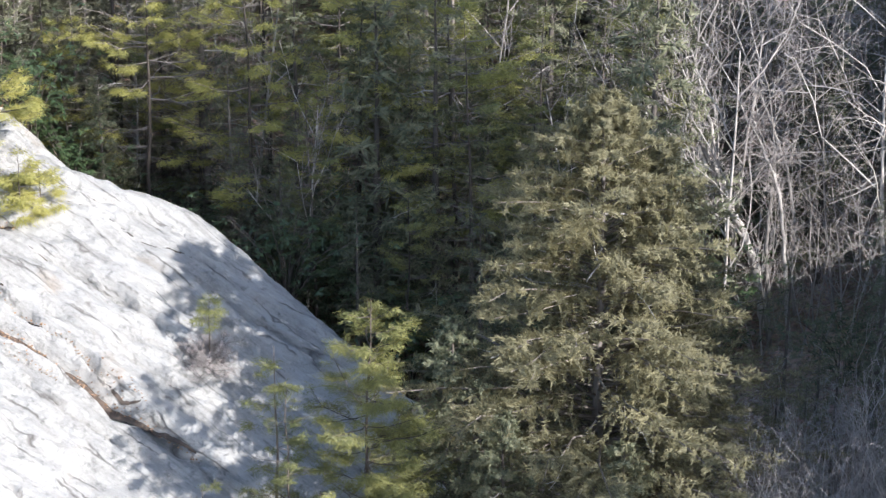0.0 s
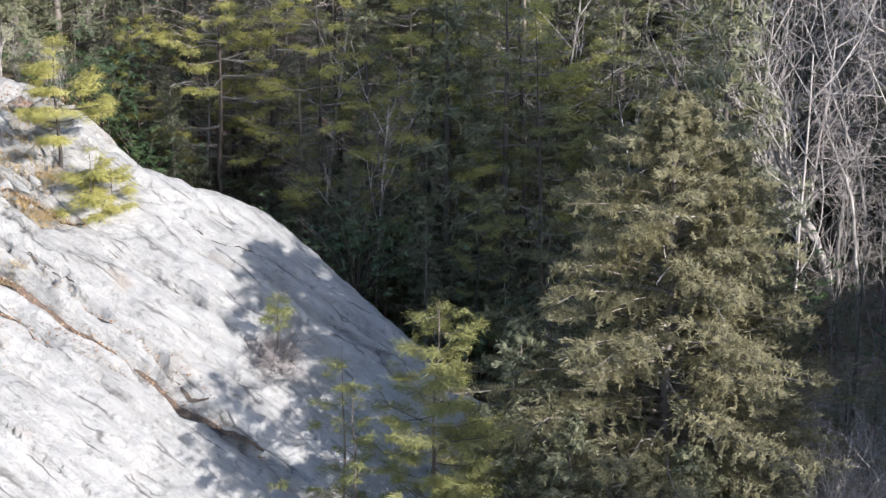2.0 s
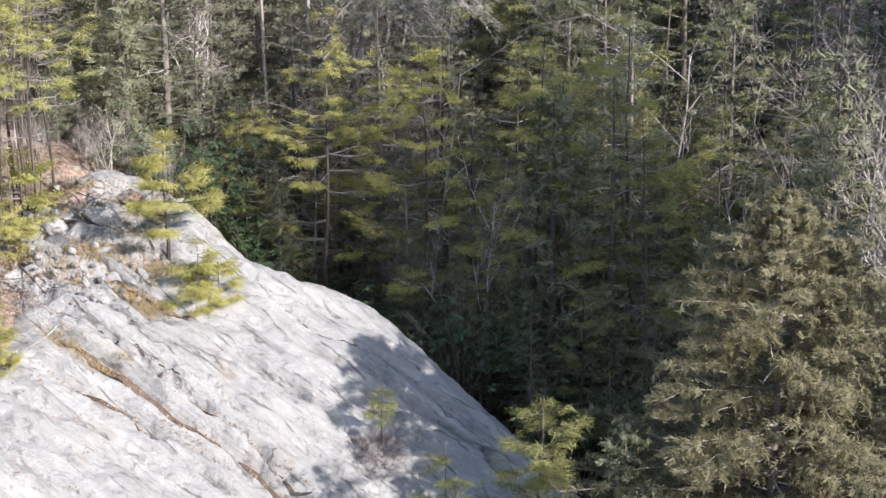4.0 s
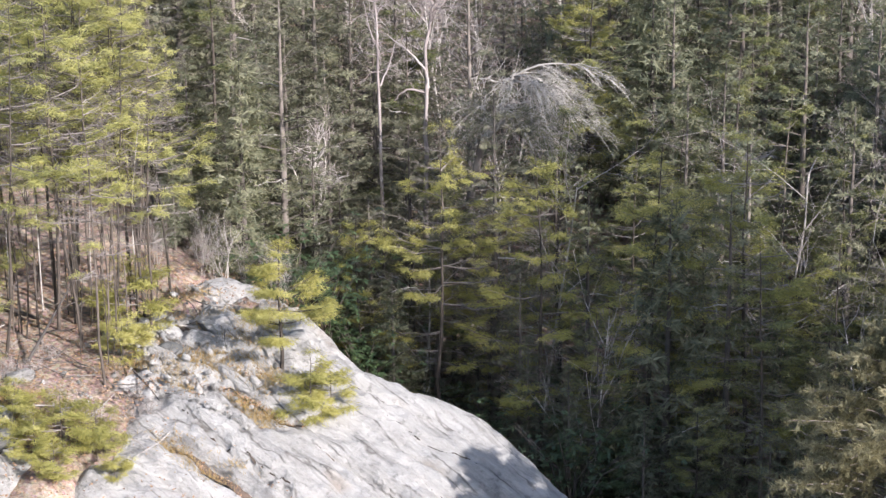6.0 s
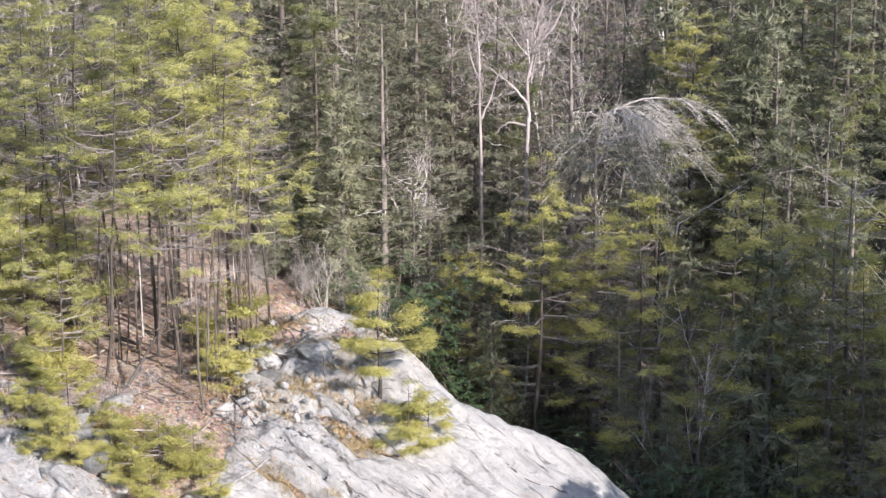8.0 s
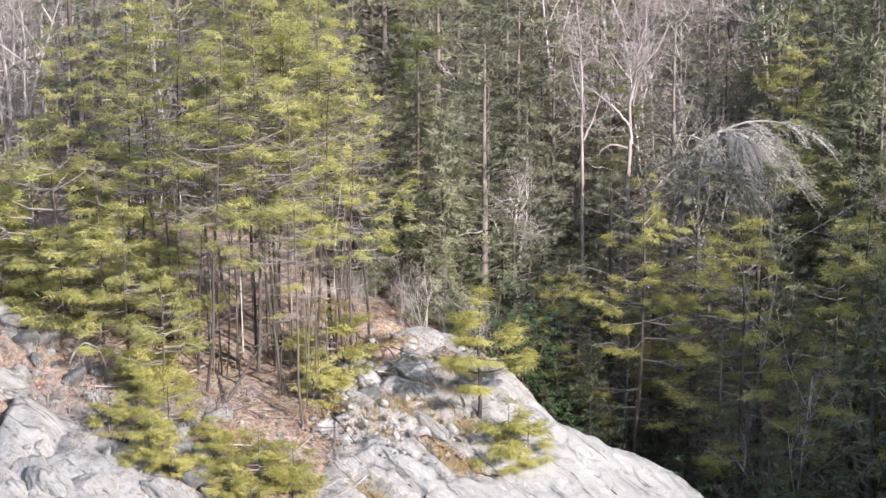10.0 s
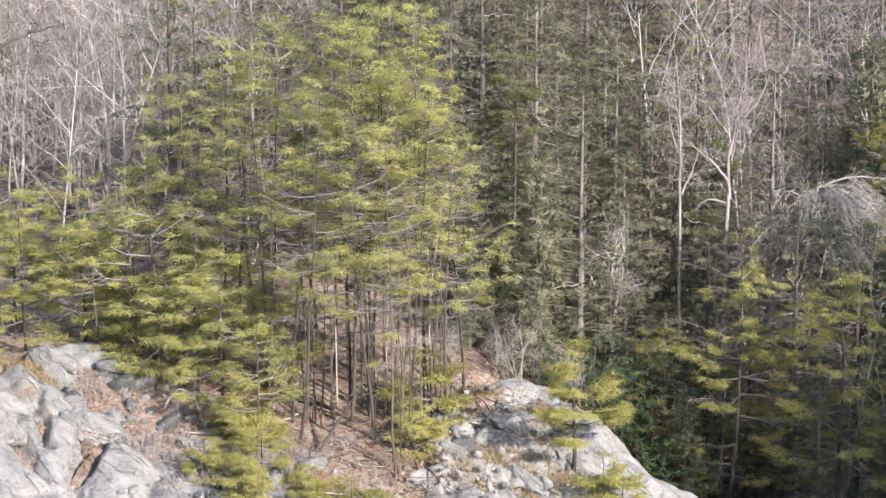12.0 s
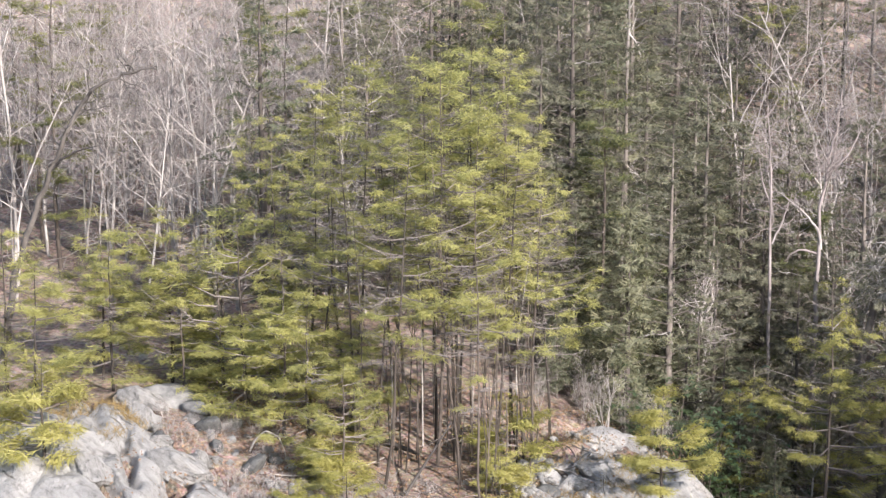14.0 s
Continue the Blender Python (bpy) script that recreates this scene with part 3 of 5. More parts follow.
def hemlock(name, h, seed, reach=2.6, boughs=110, sprays=15, needles=10, bare=0.05, power=0.8, label="", dead=0, material=None, size=1.0, cone=1.0, cheap=False, blade=(0.18, 0.06), wood=None, rise=0.0):
    """A hemlock: pointed, dense, with feathery drooping sprays."""
    rng = np.random.RandomState(seed)
    thing = new(name)
    line = trunk_line(h, rng, 0.015, 12)
    b = Build()
    r = 0.011 * h + 0.03
    b.tube(np.vstack([line[0] - [0, 0, 0.6], line]), np.concatenate([[r * 1.3], r * np.linspace(1.1, 0.06, len(line)) ** 0.9]), 7)
    part("trunk", b, wood or HEMLOCK_BARK, thing, smooth=True)
    limbs, crown = Build(), Build()
    pos, way, face = [], [], []
    for k in range(boughs):
        f = (k + rng.rand()) / boughs
        z = h * (bare + (1 - bare) * f)
        full = reach * min(1.0, (1 - f) / cone) ** power + 0.12
        az = k * 2.4 + rng.normal() * 0.4
        out = np.array([math.cos(az), math.sin(az), 0])
        length = full * rng.uniform(0.6, 1.12)
        base = along_line(line, min(z, h))
        s = np.linspace(0, 1, 6)
        pts = base + out * (length * s)[:, None]
        pts[:, 2] += length * ((0.25 + rise) * s - 0.27 * s ** 2 + 0.35 * f * s)
        pts[1:, :2] += rng.normal(size=(5, 2)) * 0.03 * length
        limbs.tube(pts[::2] if cheap else pts, (0.006 + 0.008 * length) * np.linspace(1, 0.25, 3 if cheap else 6), 3 if cheap else 4)
        side = np.array([-out[1], out[0], 0])
        m = max(4, int(sprays * (0.35 + length / reach)))
        for j in range(m):
            u = 0.15 + 0.85 * (j + rng.rand()) / m
            root = np.array([np.interp(u, s, pts[:, c]) for c in range(3)])
            sgn = 1 if rng.rand() < 0.5 else -1
            sl = (0.16 + 0.36 * length * (1.1 - u)) * rng.uniform(0.6, 1.2) * size
            w = unit(out * 0.75 + side * sgn * rng.uniform(0.4, 1.0) + np.array([0, 0, rng.uniform(0.0, 0.45) + rise]))
            q = np.sort(rng.rand(needles))
            at = root + w * (sl * q)[:, None]
            at[:, 2] -= 0.22 * sl * q ** 2 - 0.03 * rng.normal(size=needles)
            pos.append(at)
            way.append(np.tile(w, (needles, 1)) + (0.45 - 0.35 * rise) * rng.normal(size=(needles, 3)) + [0, 0, 0.05])
            face.append(np.tile(unit(out * 0.75 + np.array([0, 0, 0.6]) + 0.35 * rng.normal(size=3)), (needles, 1)) + 0.3 * rng.normal(size=(needles, 3)))
    p, d = np.concatenate(pos), unit(np.concatenate(way))
    n = len(p)
    crown.sprays(p, d, np.concatenate(face), blade[0] * rng.uniform(0.6, 1.3, n), blade[1] * rng.uniform(0.6, 1.3, n))
    stuff(part("branchwork", limbs, HEMLOCK_BARK, thing))
    stuff(part("crown", crown, material or HEMLOCK_GREEN, thing))
    if dead:
        for k in range(dead):
            sticks = Build()
            up = rng.uniform(0.12, 0.8)
            base = along_line(line, h * up)
            az = rng.uniform(0, 6.28)
            size_d = reach * min(1.0, (1 - up) / cone) ** power * rng.uniform(0.4, 0.95)
            s = np.linspace(0, 1, 6)
            pts = base + np.array([math.cos(az), math.sin(az), 0.05]) * (size_d * s)[:, None] + rng.normal(size=(6, 3)) * 0.05 * size_d * s[:, None]
            pts[:, 2] -= 0.15 * size_d * s ** 2
            sticks.tube(pts, 0.028 * np.linspace(1, 0.25, 6), 4)
            for q in range(3):
                a0 = pts[2 + q]
                tip = a0 + unit(rng.normal(size=3)) * rng.uniform(0.2, 0.5)
                sticks.tube([a0, (a0 + tip) / 2 + rng.normal(size=3) * 0.03, tip], [0.012, 0.009, 0.004], 3)
            part("dead_branch", sticks, DEAD_WOOD, thing, "bleached bare dead branch")
    thing["tall"] = h
    return tagged(thing, label or "dense olive green hemlock with drooping sprays", "tree")


def grow(build, twigs, p, d, length, r, level, rng, spread, up, crook, kids, thing=None, wood=None, split=True):
    """One limb and all that grows from it; the main limbs may become parts of their own."""
    if level == len(kids):
        twigs.spike(np.asarray(p, float), p + unit(unit(d) + rng.normal(size=3) * 0.1 + np.array([0, 0, up])) * length, r * 1.2)
        return
    n = (8, 6, 4, 2)[level] if split else (6, 4, 2, 1)[level]
    if level == 1 and split:
        build = Build()
    pts = [np.array(p, float)]
    way = unit(d)
    bend = crook * (0.45 if level == 0 else 1.5)
    for k in range(n):
        way = unit(way + rng.normal(size=3) * bend + np.array([0, 0, up]))
        pts.append(pts[-1] + way * length / n)
    pts = np.array(pts)
    (build if level < 3 else twigs).tube(pts, r * np.linspace(1, 0.3, n + 1), (6, 4, 3, 3)[level] if split else (5, 3, 3, 3)[level])
    if level < len(kids):
        count = kids[level]
        for k in range(count):
            u = 0.28 + 0.72 * (k + rng.rand()) / count
            s = u * n
            i = min(int(s), n - 1)
            at = pts[i] + (pts[i + 1] - pts[i]) * (s - i)
            w = unit(pts[i + 1] - pts[i])
            away = unit(np.cross(w, rng.normal(size=3)))
            nd = unit(w * (1 - spread * 0.5) + away * spread)
            grow(build, twigs, at, nd, length * rng.uniform(0.3, 0.55) * (1.15 - 0.35 * u), max(0.0035, r * rng.uniform(0.38, 0.6) * (1 - 0.4 * u)), level + 1, rng, spread, up, crook, kids, thing, wood, split)
    if level == 1 and split:
        part("limb", build, wood, thing)


def bare_tree(name, h, seed, kids=(10, 6, 5, 3), spread=0.75, up=0.05, crook=0.14, lean=(0, 0), wood=None, label="", stems=1, girth=0.62, category="tree", split=True):
    rng = np.random.RandomState(seed)
    thing = new(name)
    twigs = Build()
    wood = wood or GREY_BARK
    for k in range(stems):
        trunk = Build()
        d = np.array([lean[0], lean[1], 1.0]) + (rng.normal(size=3) * [0.35, 0.35, 0] if stems > 1 else 0)
        grow(trunk, twigs, np.array([0, 0, -0.3]) + rng.normal(size=3) * [0.12, 0.12, 0] * (stems > 1), d, h * (0.85 if stems == 1 else rng.uniform(0.5, 0.75)),
             (0.007 * h + 0.025) * girth / (1 if stems == 1 else 1.7), 0, rng, spread, up, crook, kids, thing, wood, split)
        part("trunk" if stems == 1 else "stem", trunk, wood, thing, smooth=True)
    if twigs.v:
        stuff(part("twig_spray", twigs, wood if wood in (DEAD_WOOD, DARK_WOOD) else TWIG_BARK, thing))
    thing["tall"] = h
    return tagged(thing, label or "leafless grey tree with many fine twigs", category)


def laurel(name, h, seed, label=""):
    """A rhododendron: crooked stems and whorls of long leathery leaves."""
    rng = np.random.RandomState(seed)
    thing = new(name)
    leaves = Build()
    P, D, U = [], [], []
    for k in range(16):
        az, tilt = rng.uniform(0, 6.28), rng.uniform(0.15, 1.0)
        tip = np.array([math.cos(az) * tilt, math.sin(az) * tilt, rng.uniform(0.5, 1.0)]) * h
        mid = tip * [0.35, 0.35, 0.55] + rng.normal(size=3) * 0.08
        stem = Build()
        stem.tube([[0, 0, -0.2], mid, tip], [0.03, 0.02, 0.01], 4)
        part("stem", stem, PINE_BARK, thing)
        for j in range(16):
            c = mid + (tip - mid) * rng.uniform(0.1, 1.05) + rng.normal(size=3) * 0.17 * h
            c[2] = max(c[2], 0.1)
            n = rng.randint(5, 9)
            a = np.linspace(0, 6.28, n, endpoint=False) + rng.rand() * 6
            d = np.column_stack([np.cos(a), np.sin(a), rng.uniform(-0.7, 0.3, n)])
            P.append(np.tile(c, (n, 1)))
            D.append(unit(d))
            U.append(np.tile([0, 0, 1.0], (n, 1)))
    P, D, U = np.concatenate(P), np.concatenate(D), np.concatenate(U)
    n = len(P)
    leaves.leaves(P, D, U + rng.normal(size=(n, 3)) * 0.2, rng.uniform(0.12, 0.2, n), rng.uniform(0.045, 0.07, n))
    stuff(part("foliage", leaves, LAUREL_GREEN, thing))
    thing["tall"] = h
    return tagged(thing, label or "dark green rhododendron with glossy leathery leaves", "shrub")


USED = set()


def plant(template, x, y, tall=None, turn=0.0, sink=0.0, label="", lean=(0, 0), group="", wide=1.0):
    """Stands a tree or shrub on the ground; the template itself goes first, then its copies."""
    k = (tall or template["tall"]) / template["tall"]
    want = Matrix.LocRotScale((x, y, ground_z(x, y) - sink), Euler((radians(lean[0]), radians(lean[1]), radians(turn))), (k * wide, k * wide, k))
    if template.name not in USED:
        USED.add(template.name)
        template.matrix_basis = want
        ob = template
    else:
        s = template.scale
        ob = copy_thing(template, want @ Matrix.Diagonal((1 / s[0], 1 / s[1], 1 / s[2], 1)))
    return tagged(ob, label, group=group)


# kinds, each in a few shapes
THICKET = [pine("pine_tree", h, 10 + k, bare=bb, reach=rr * 1.15, leafy=0.52, gap=0.46, tiers=(2, 5), girth=0.55, dead=0.40) for k, (h, bb, rr) in enumerate(((9.5, 0.33, 1.35), (9.0, 0.40, 1.15), (8.5, 0.28, 1.4), (9.0, 0.45, 1.2), (7.5, 0.3, 1.25)))]
YOUNG = [pine("young_pine", h, 30 + k, bare=0.12, reach=rr, gap=0.36, leafy=0.85, dead=0.15, label="low bushy green pine above the rock") for k, (h, rr) in enumerate(((4.5, 1.8), (4.0, 1.7), (3.2, 1.6)))]
# yellow needles here carry the sunlight on these pines in their colour
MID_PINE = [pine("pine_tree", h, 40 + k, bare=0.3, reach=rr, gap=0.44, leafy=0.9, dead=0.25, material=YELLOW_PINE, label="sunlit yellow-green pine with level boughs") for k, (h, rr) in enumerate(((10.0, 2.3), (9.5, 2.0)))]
WOODS_PINE = [pine("pine_tree", h, 50 + k, bare=bb, reach=rr, gap=0.5, needles=11, dead=0.2, material=SHADED_PINE, label="tall green pine in the wood") for k, (h, bb, rr) in enumerate(((10.0, 0.22, 2.0), (10.5, 0.4, 1.8), (9.5, 0.2, 1.8)))]
HEMLOCKS = [hemlock("hemlock_tree", h, 70 + k, reach=rr, boughs=80, sprays=10, needles=9, size=1.15, cheap=True, blade=(0.19, 0.032), dead=dd, bare=0.1, power=0.7) for k, (h, rr, dd) in enumerate(((12.0, 2.9, 4), (10.0, 2.5, 2), (6.0, 1.3, 0)))]
BARES = [bare_tree("bare_tree", h, 90 + k, spread=sp, crook=cr, up=u, split=False, kids=(10, 6, 5, 2)) for k, (h, sp, cr, u) in enumerate(((10.0, 0.65, 0.12, 0.06), (11.0, 0.8, 0.14, 0.03), (9.0, 0.6, 0.10, 0.08), (10.0, 0.85, 0.18, 0.02)))]
SCRUB = [bare_tree("bare_shrub", h, 110 + k, kids=(6, 4, 4), spread=0.6, crook=0.14, up=0.08, stems=5, split=False, label="leafless grey-brown shrub with thin stems", category="shrub") for k, h in enumerate((4.5, 4.0))]
GREY_HEMLOCKS = [hemlock("hemlock_tree", h, 170 + k, reach=rr, boughs=bo, sprays=11, needles=12, size=1.0, cheap=True, blade=(0.17, 0.03), dead=dd, bare=0.12, power=pw, material=HEMLOCK_GREY, label="greyish green hemlock with long sweeping boughs") for k, (h, rr, bo, dd, pw) in enumerate(((13.0, 3.9, 80, 9, 0.55), (11.0, 3.0, 75, 6, 0.6)))]
# coarse hemlock for the unseen trees that only block sunlight
SHADE_TREE = hemlock("hemlock_tree", 11.0, 79, reach=2.6, boughs=60, sprays=6, needles=5, size=1.3, cheap=True, blade=(0.42, 0.15), bare=0.08, power=0.7)
LAURELS = [laurel("rhododendron", 2.4, 130 + k) for k in range(2)]


def stone_mesh(name, seed, rough=0.25, level=3, cuts=14):
    """A broken, weathered stone: a ball cut by planes and roughened."""
    rng = np.random.RandomState(seed)
    planes = [(Vector(unit(rng.normal(size=3))), rng.uniform(0.5, 0.85)) for k in range(cuts)]
    b = bmesh.new()
    bmesh.ops.create_icosphere(b, subdivisions=level, radius=1.0)
    off = Vector((seed * 3.1, seed * 1.7, seed * 0.9))
    for v in b.verts:
        for n, d in planes:
            over = v.co.dot(n) - d
            if over > 0:
                v.co -= n * over * 0.92
        v.co += v.co.normalized() * rough * (0.5 * noise.noise(v.co * 1.7 + off) + 0.4 * noise.noise(v.co * 4.1 + off) + 0.25 * noise.noise(v.co * 9 + off))
    for f in b.faces:
        f.smooth = True
    me = bpy.data.meshes.new(name)
    b.to_mesh(me)
    b.free()
    me.materials.append(ROCK)
    return me


def stick(name, pts, r, wood, label, category="branch", side=0, seed=0):
    """A branch or log through the given places."""
    rng = np.random.RandomState(seed)
    b = Build()
    pts = np.asarray(pts, float)
    u = np.linspace(0, len(pts) - 1, 4 * (len(pts) - 1) + 1)
    line = np.stack([np.interp(u, np.arange(len(pts)), pts[:, c]) for c in range(3)], 1)
    line[1:-1] = 0.25 * line[:-2] + 0.5 * line[1:-1] + 0.25 * line[2:]
    b.tube(line, r * np.linspace(1, 0.35, len(line)), 6)
    twigs = []
    for k in range(side):
        i = rng.randint(len(line) // 3, len(line))
        d = unit(unit(line[min(i, len(line) - 1)] - line[i - 1]) + rng.normal(size=3) * 0.8)
        w = rng.uniform(0.4, 1.6) * r * 12
        q = line[i] + d * w
        mid = (line[i] + q) / 2 + rng.normal(size=3) * 0.08 * w
        t = Build()
        t.tube([line[i], mid, q], [r * 0.4, r * 0.28, r * 0.1], 4)
        for j in range(3):
            e = q + unit(d + rng.normal(size=3) * 0.7) * w * 0.5
            t.tube([mid, (mid + e) / 2 + rng.normal(size=3) * 0.03 * w, e], [r * 0.22, r * 0.15, r * 0.06], 3)
        twigs.append(t)
    if not twigs:
        return tagged(new(name, b.mesh(name, wood, True)), label, category)
    thing = new(name)
    thing.location = line[0]
    for nm, bb in [("trunk", b)] + [("side_branch", t) for t in twigs]:
        for v in bb.v:
            v -= line[0]
        part(nm, bb, wood, thing, smooth=True)
    return tagged(thing, label, category)



def drawn_tree(name, limbs, wood, label, twigs=9, seed=0):
    """A leafless tree whose trunk and main limbs run through given places: (places, thickness at the foot)."""
    rng = np.random.RandomState(seed)
    thing = new(name)
    foot = np.array(limbs[0][0][0], float)
    thing.location = foot
    spray = Build()
    for k, (pts, r) in enumerate(limbs):
        pts = np.asarray(pts, float) - foot
        u = np.linspace(0, len(pts) - 1, 5 * (len(pts) - 1) + 1)
        line = np.stack([np.interp(u, np.arange(len(pts)), pts[:, c]) for c in range(3)], 1)
        for turn in range(2):
            line[1:-1] = 0.25 * line[:-2] + 0.5 * line[1:-1] + 0.25 * line[2:]
        line[1:-1] += rng.normal(size=(len(line) - 2, 3)) * r * 0.25
        size = np.linalg.norm(np.diff(line, axis=0), axis=1).sum()
        b = Build()
        b.tube(line, r * np.linspace(1, 0.22, len(line)), 7)
        for j in range(int(twigs * size / 3)):
            i = rng.randint(len(line) // 2 if k == 0 else len(line) // 6, len(line) - 1)
            w = unit(line[i + 1] - line[i])
            away = unit(np.cross(w, rng.normal(size=3)) + [0, 0, 0.3])
            grow(b, spray, line[i], unit(w * 0.45 + away * 0.8 + rng.normal(size=3) * 0.25), min(size, 5.0) * rng.uniform(0.10, 0.26), r * rng.uniform(0.14, 0.28), 2, rng, 0.85, 0.03, 0.24, (0, 0, 6, 4))
        part("trunk" if k == 0 else "limb", b, wood, thing, smooth=True)
    stuff(part("twig_spray", spray, wood if wood is DARK_WOOD else TWIG_BARK, thing))
    return tagged(thing, label, "tree")

# ---- the rock and its small growth ----
spine = pine("small_pine", 3.3, 201, bare=0.30, reach=1.7, gap=0.28, leafy=1.6, tiers=(3, 5), material=YELLOW_PINE, one_side=0.4, girth=1.5, split=True, label="small yellow-green pine growing from the rock")
plant(spine, -11.5, 51.7)
rock_bush = pine("pine_bush", 1.3, 202, bare=0.05, reach=0.85, gap=0.2, leafy=1.3, material=YELLOW_PINE, label="low yellowish pine bush on the rock", category="shrub")
for x, y, tall, turn in ((-10.5, 50.5, 1.6, 20), (-10.1, 51.0, 1.2, 130), (-19.5, 49.2, 1.2, 60), (-15.6, 46.2, 1.4, 100), (-14.9, 46.6, 1.2, 190), (-15.4, 52.3, 1.9, 90), (-15.3, 50.4, 1.2, 300), (-19.4, 49.5, 1.6, 200), (-18.3, 47.5, 1.3, 140), (-16.8, 46.3, 0.9, 10), (-17.6, 45.6, 1.0, 250), (-25.8, 46.4, 2.4, 70), (-19.6, 47.0, 1.0, 330), (-16.1, 45.7, 1.1, 80), (-15.5, 45.2, 0.9, 160), (-17.1, 47.3, 0.8, 220), (-18.2, 45.9, 1.2, 30), (-14.3, 45.9, 0.7, 280)):
    plant(rock_bush, x, y, tall, turn)
sapling = pine("pine_sapling", 2.2, 203, bare=0.62, reach=0.3, gap=0.2, label="thin pine sapling in a rock cleft")
plant(sapling, -5.69, 47.75)
dark_bush = bare_tree("bare_bush", 1.2, 204, kids=(9, 8, 6), stems=18, spread=0.8, girth=0.6, wood=BOUGH_BARK, label="round leafless dark bush on the rock", category="shrub")
plant(dark_bush, -5.8, 47.9, 1.5, wide=1.35)

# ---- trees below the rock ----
# sun on these two hemlocks is partly in their needle colour
big_hemlock = hemlock("hemlock_tree", 13.0, 211, reach=4.7, boughs=290, sprays=26, needles=31, power=0.76, cone=0.64, dead=44, wood=BOUGH_BARK, rise=0.1, blade=(0.15, 0.027), material=HEMLOCK_SUNLIT, label="broad sunlit hemlock with bleached dead branches")
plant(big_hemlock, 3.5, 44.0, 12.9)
slim_hemlock = hemlock("hemlock_tree", 12.0, 212, reach=2.5, boughs=150, sprays=16, needles=22, dead=12, wood=BOUGH_BARK, rise=0.1, power=0.7, cone=0.6, blade=(0.14, 0.03), material=HEMLOCK_SUNLIT, label="slim sunlit hemlock beside a larger one")
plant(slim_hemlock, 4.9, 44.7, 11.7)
small_hemlock = hemlock("hemlock_tree", 8.5, 215, reach=2.2, boughs=130, sprays=16, needles=16, dead=9, power=0.7, cone=0.7, blade=(0.13, 0.04), label="smaller shaded hemlock beside the rock")
plant(small_hemlock, 0.2, 43.5, 7.4, 90)
plant(small_hemlock, 3.84, 41.0, 6.2, 200, label="small hemlock at the foot of a larger one")
plant(small_hemlock, 1.3, 41.6, 6.5, 290, label="small shaded hemlock among bare shrubs")
# darker needles stand in for the shade on its lower boughs
yellow_top = pine("pine_tree", 8.3, 213, bare=0.16, reach=2.2, gap=0.34, leafy=1.4, tiers=(3, 5), split=True, material=SHADED_PINE, label="pine with a bright yellow-green top below the rock")
plant(yellow_top, -1.6, 42.0, 8.3)
plant(WOODS_PINE[0], -3.34, 41.5, 6.0, 40, label="dark layered pine below the rock")
thin_pine = pine("young_pine", 5.6, 205, material=SHADED_PINE, bare=0.45, reach=0.8, gap=0.45, leafy=0.8, label="thin sparse young pine below the rock")
plant(thin_pine, -3.74, 43.0)
for x, y, tall, turn in ((5.5, 40.5, 5.0, 0), (7.2, 42.0, 6.0, 80), (8.6, 41.0, 5.5, 160), (9.8, 43.5, 6.5, 220), (6.6, 39.5, 4.2, 300), (1.2, 40.2, 5.2, 45), (-0.5, 40.4, 5.0, 150), (8.0, 44.5, 6.5, 10), (10.5, 40.5, 5.0, 33), (9.2, 46.0, 6.0, 77), (7.6, 47.0, 5.5, 140), (10.8, 45.5, 6.0, 200), (8.4, 43.2, 5.5, 260), (6.2, 44.0, 5.0, 310), (10.2, 47.8, 6.0, 15), (6.4, 41.6, 6.0, 20), (7.8, 42.9, 7.0, 170), (8.9, 42.2, 6.5, 250), (9.6, 41.6, 6.0, 340), (10.4, 43.0, 7.0, 55), (7.1, 44.0, 7.0, 115), (9.4, 44.6, 7.5, 205), (8.2, 40.4, 5.5, 285), (7.0, 49.5, 5.0, 66), (9.0, 49.0, 5.5, 99), (7.4, 41.0, 5.0, 128)):
    plant(SCRUB[int(turn) % 2], x, y, tall, turn)
tall_scrub = bare_tree("bare_shrub", 7.0, 216, kids=(7, 5, 4), spread=0.55, crook=0.12, up=0.09, stems=6, split=False, label="tall leafless pale grey shrub with thin stems", category="shrub")
for x, y, tall, turn in ((6.2, 39.6, 6.6, 0), (7.4, 40.4, 7.4, 70), (8.6, 39.8, 7.0, 140), (9.4, 41.2, 7.8, 210), (8.0, 41.6, 7.6, 280), (5.0, 39.2, 6.0, 350), (10.2, 42.4, 8.4, 60), (3.4, 38.8, 5.6, 130), (7.0, 42.2, 7.2, 200), (-0.6, 39.6, 5.6, 260)):
    plant(tall_scrub, x, y, 1.1 * tall, turn)
drawn_tree("bare_tree", [([(9.74, 58.0, 2.20), (9.41, 58.0, 3.30), (9.20, 58.0, 4.94), (8.77, 58.0, 6.19), (8.17, 58.0, 7.42), (7.78, 58.0, 8.19), (7.21, 58.1, 8.93), (6.30, 58.2, 9.68), (5.01, 58.3, 10.28)], 0.17),
                         ([(8.17, 58.0, 7.42), (7.57, 58.0, 8.75), (7.00, 57.9, 9.68), (6.46, 57.8, 10.33), (5.61, 57.6, 11.11), (4.73, 57.5, 11.86)], 0.10),
                         ([(7.78, 58.0, 8.19), (7.63, 58.2, 9.45), (7.30, 58.3, 10.62), (6.93, 58.4, 11.94)], 0.07),
                         ([(8.77, 58.0, 6.19), (8.37, 57.8, 6.69), (7.73, 57.6, 7.22), (7.18, 57.5, 7.91)], 0.07)], GREY_BARK, "leaning leafless tree with long pale limbs", 13, 214)
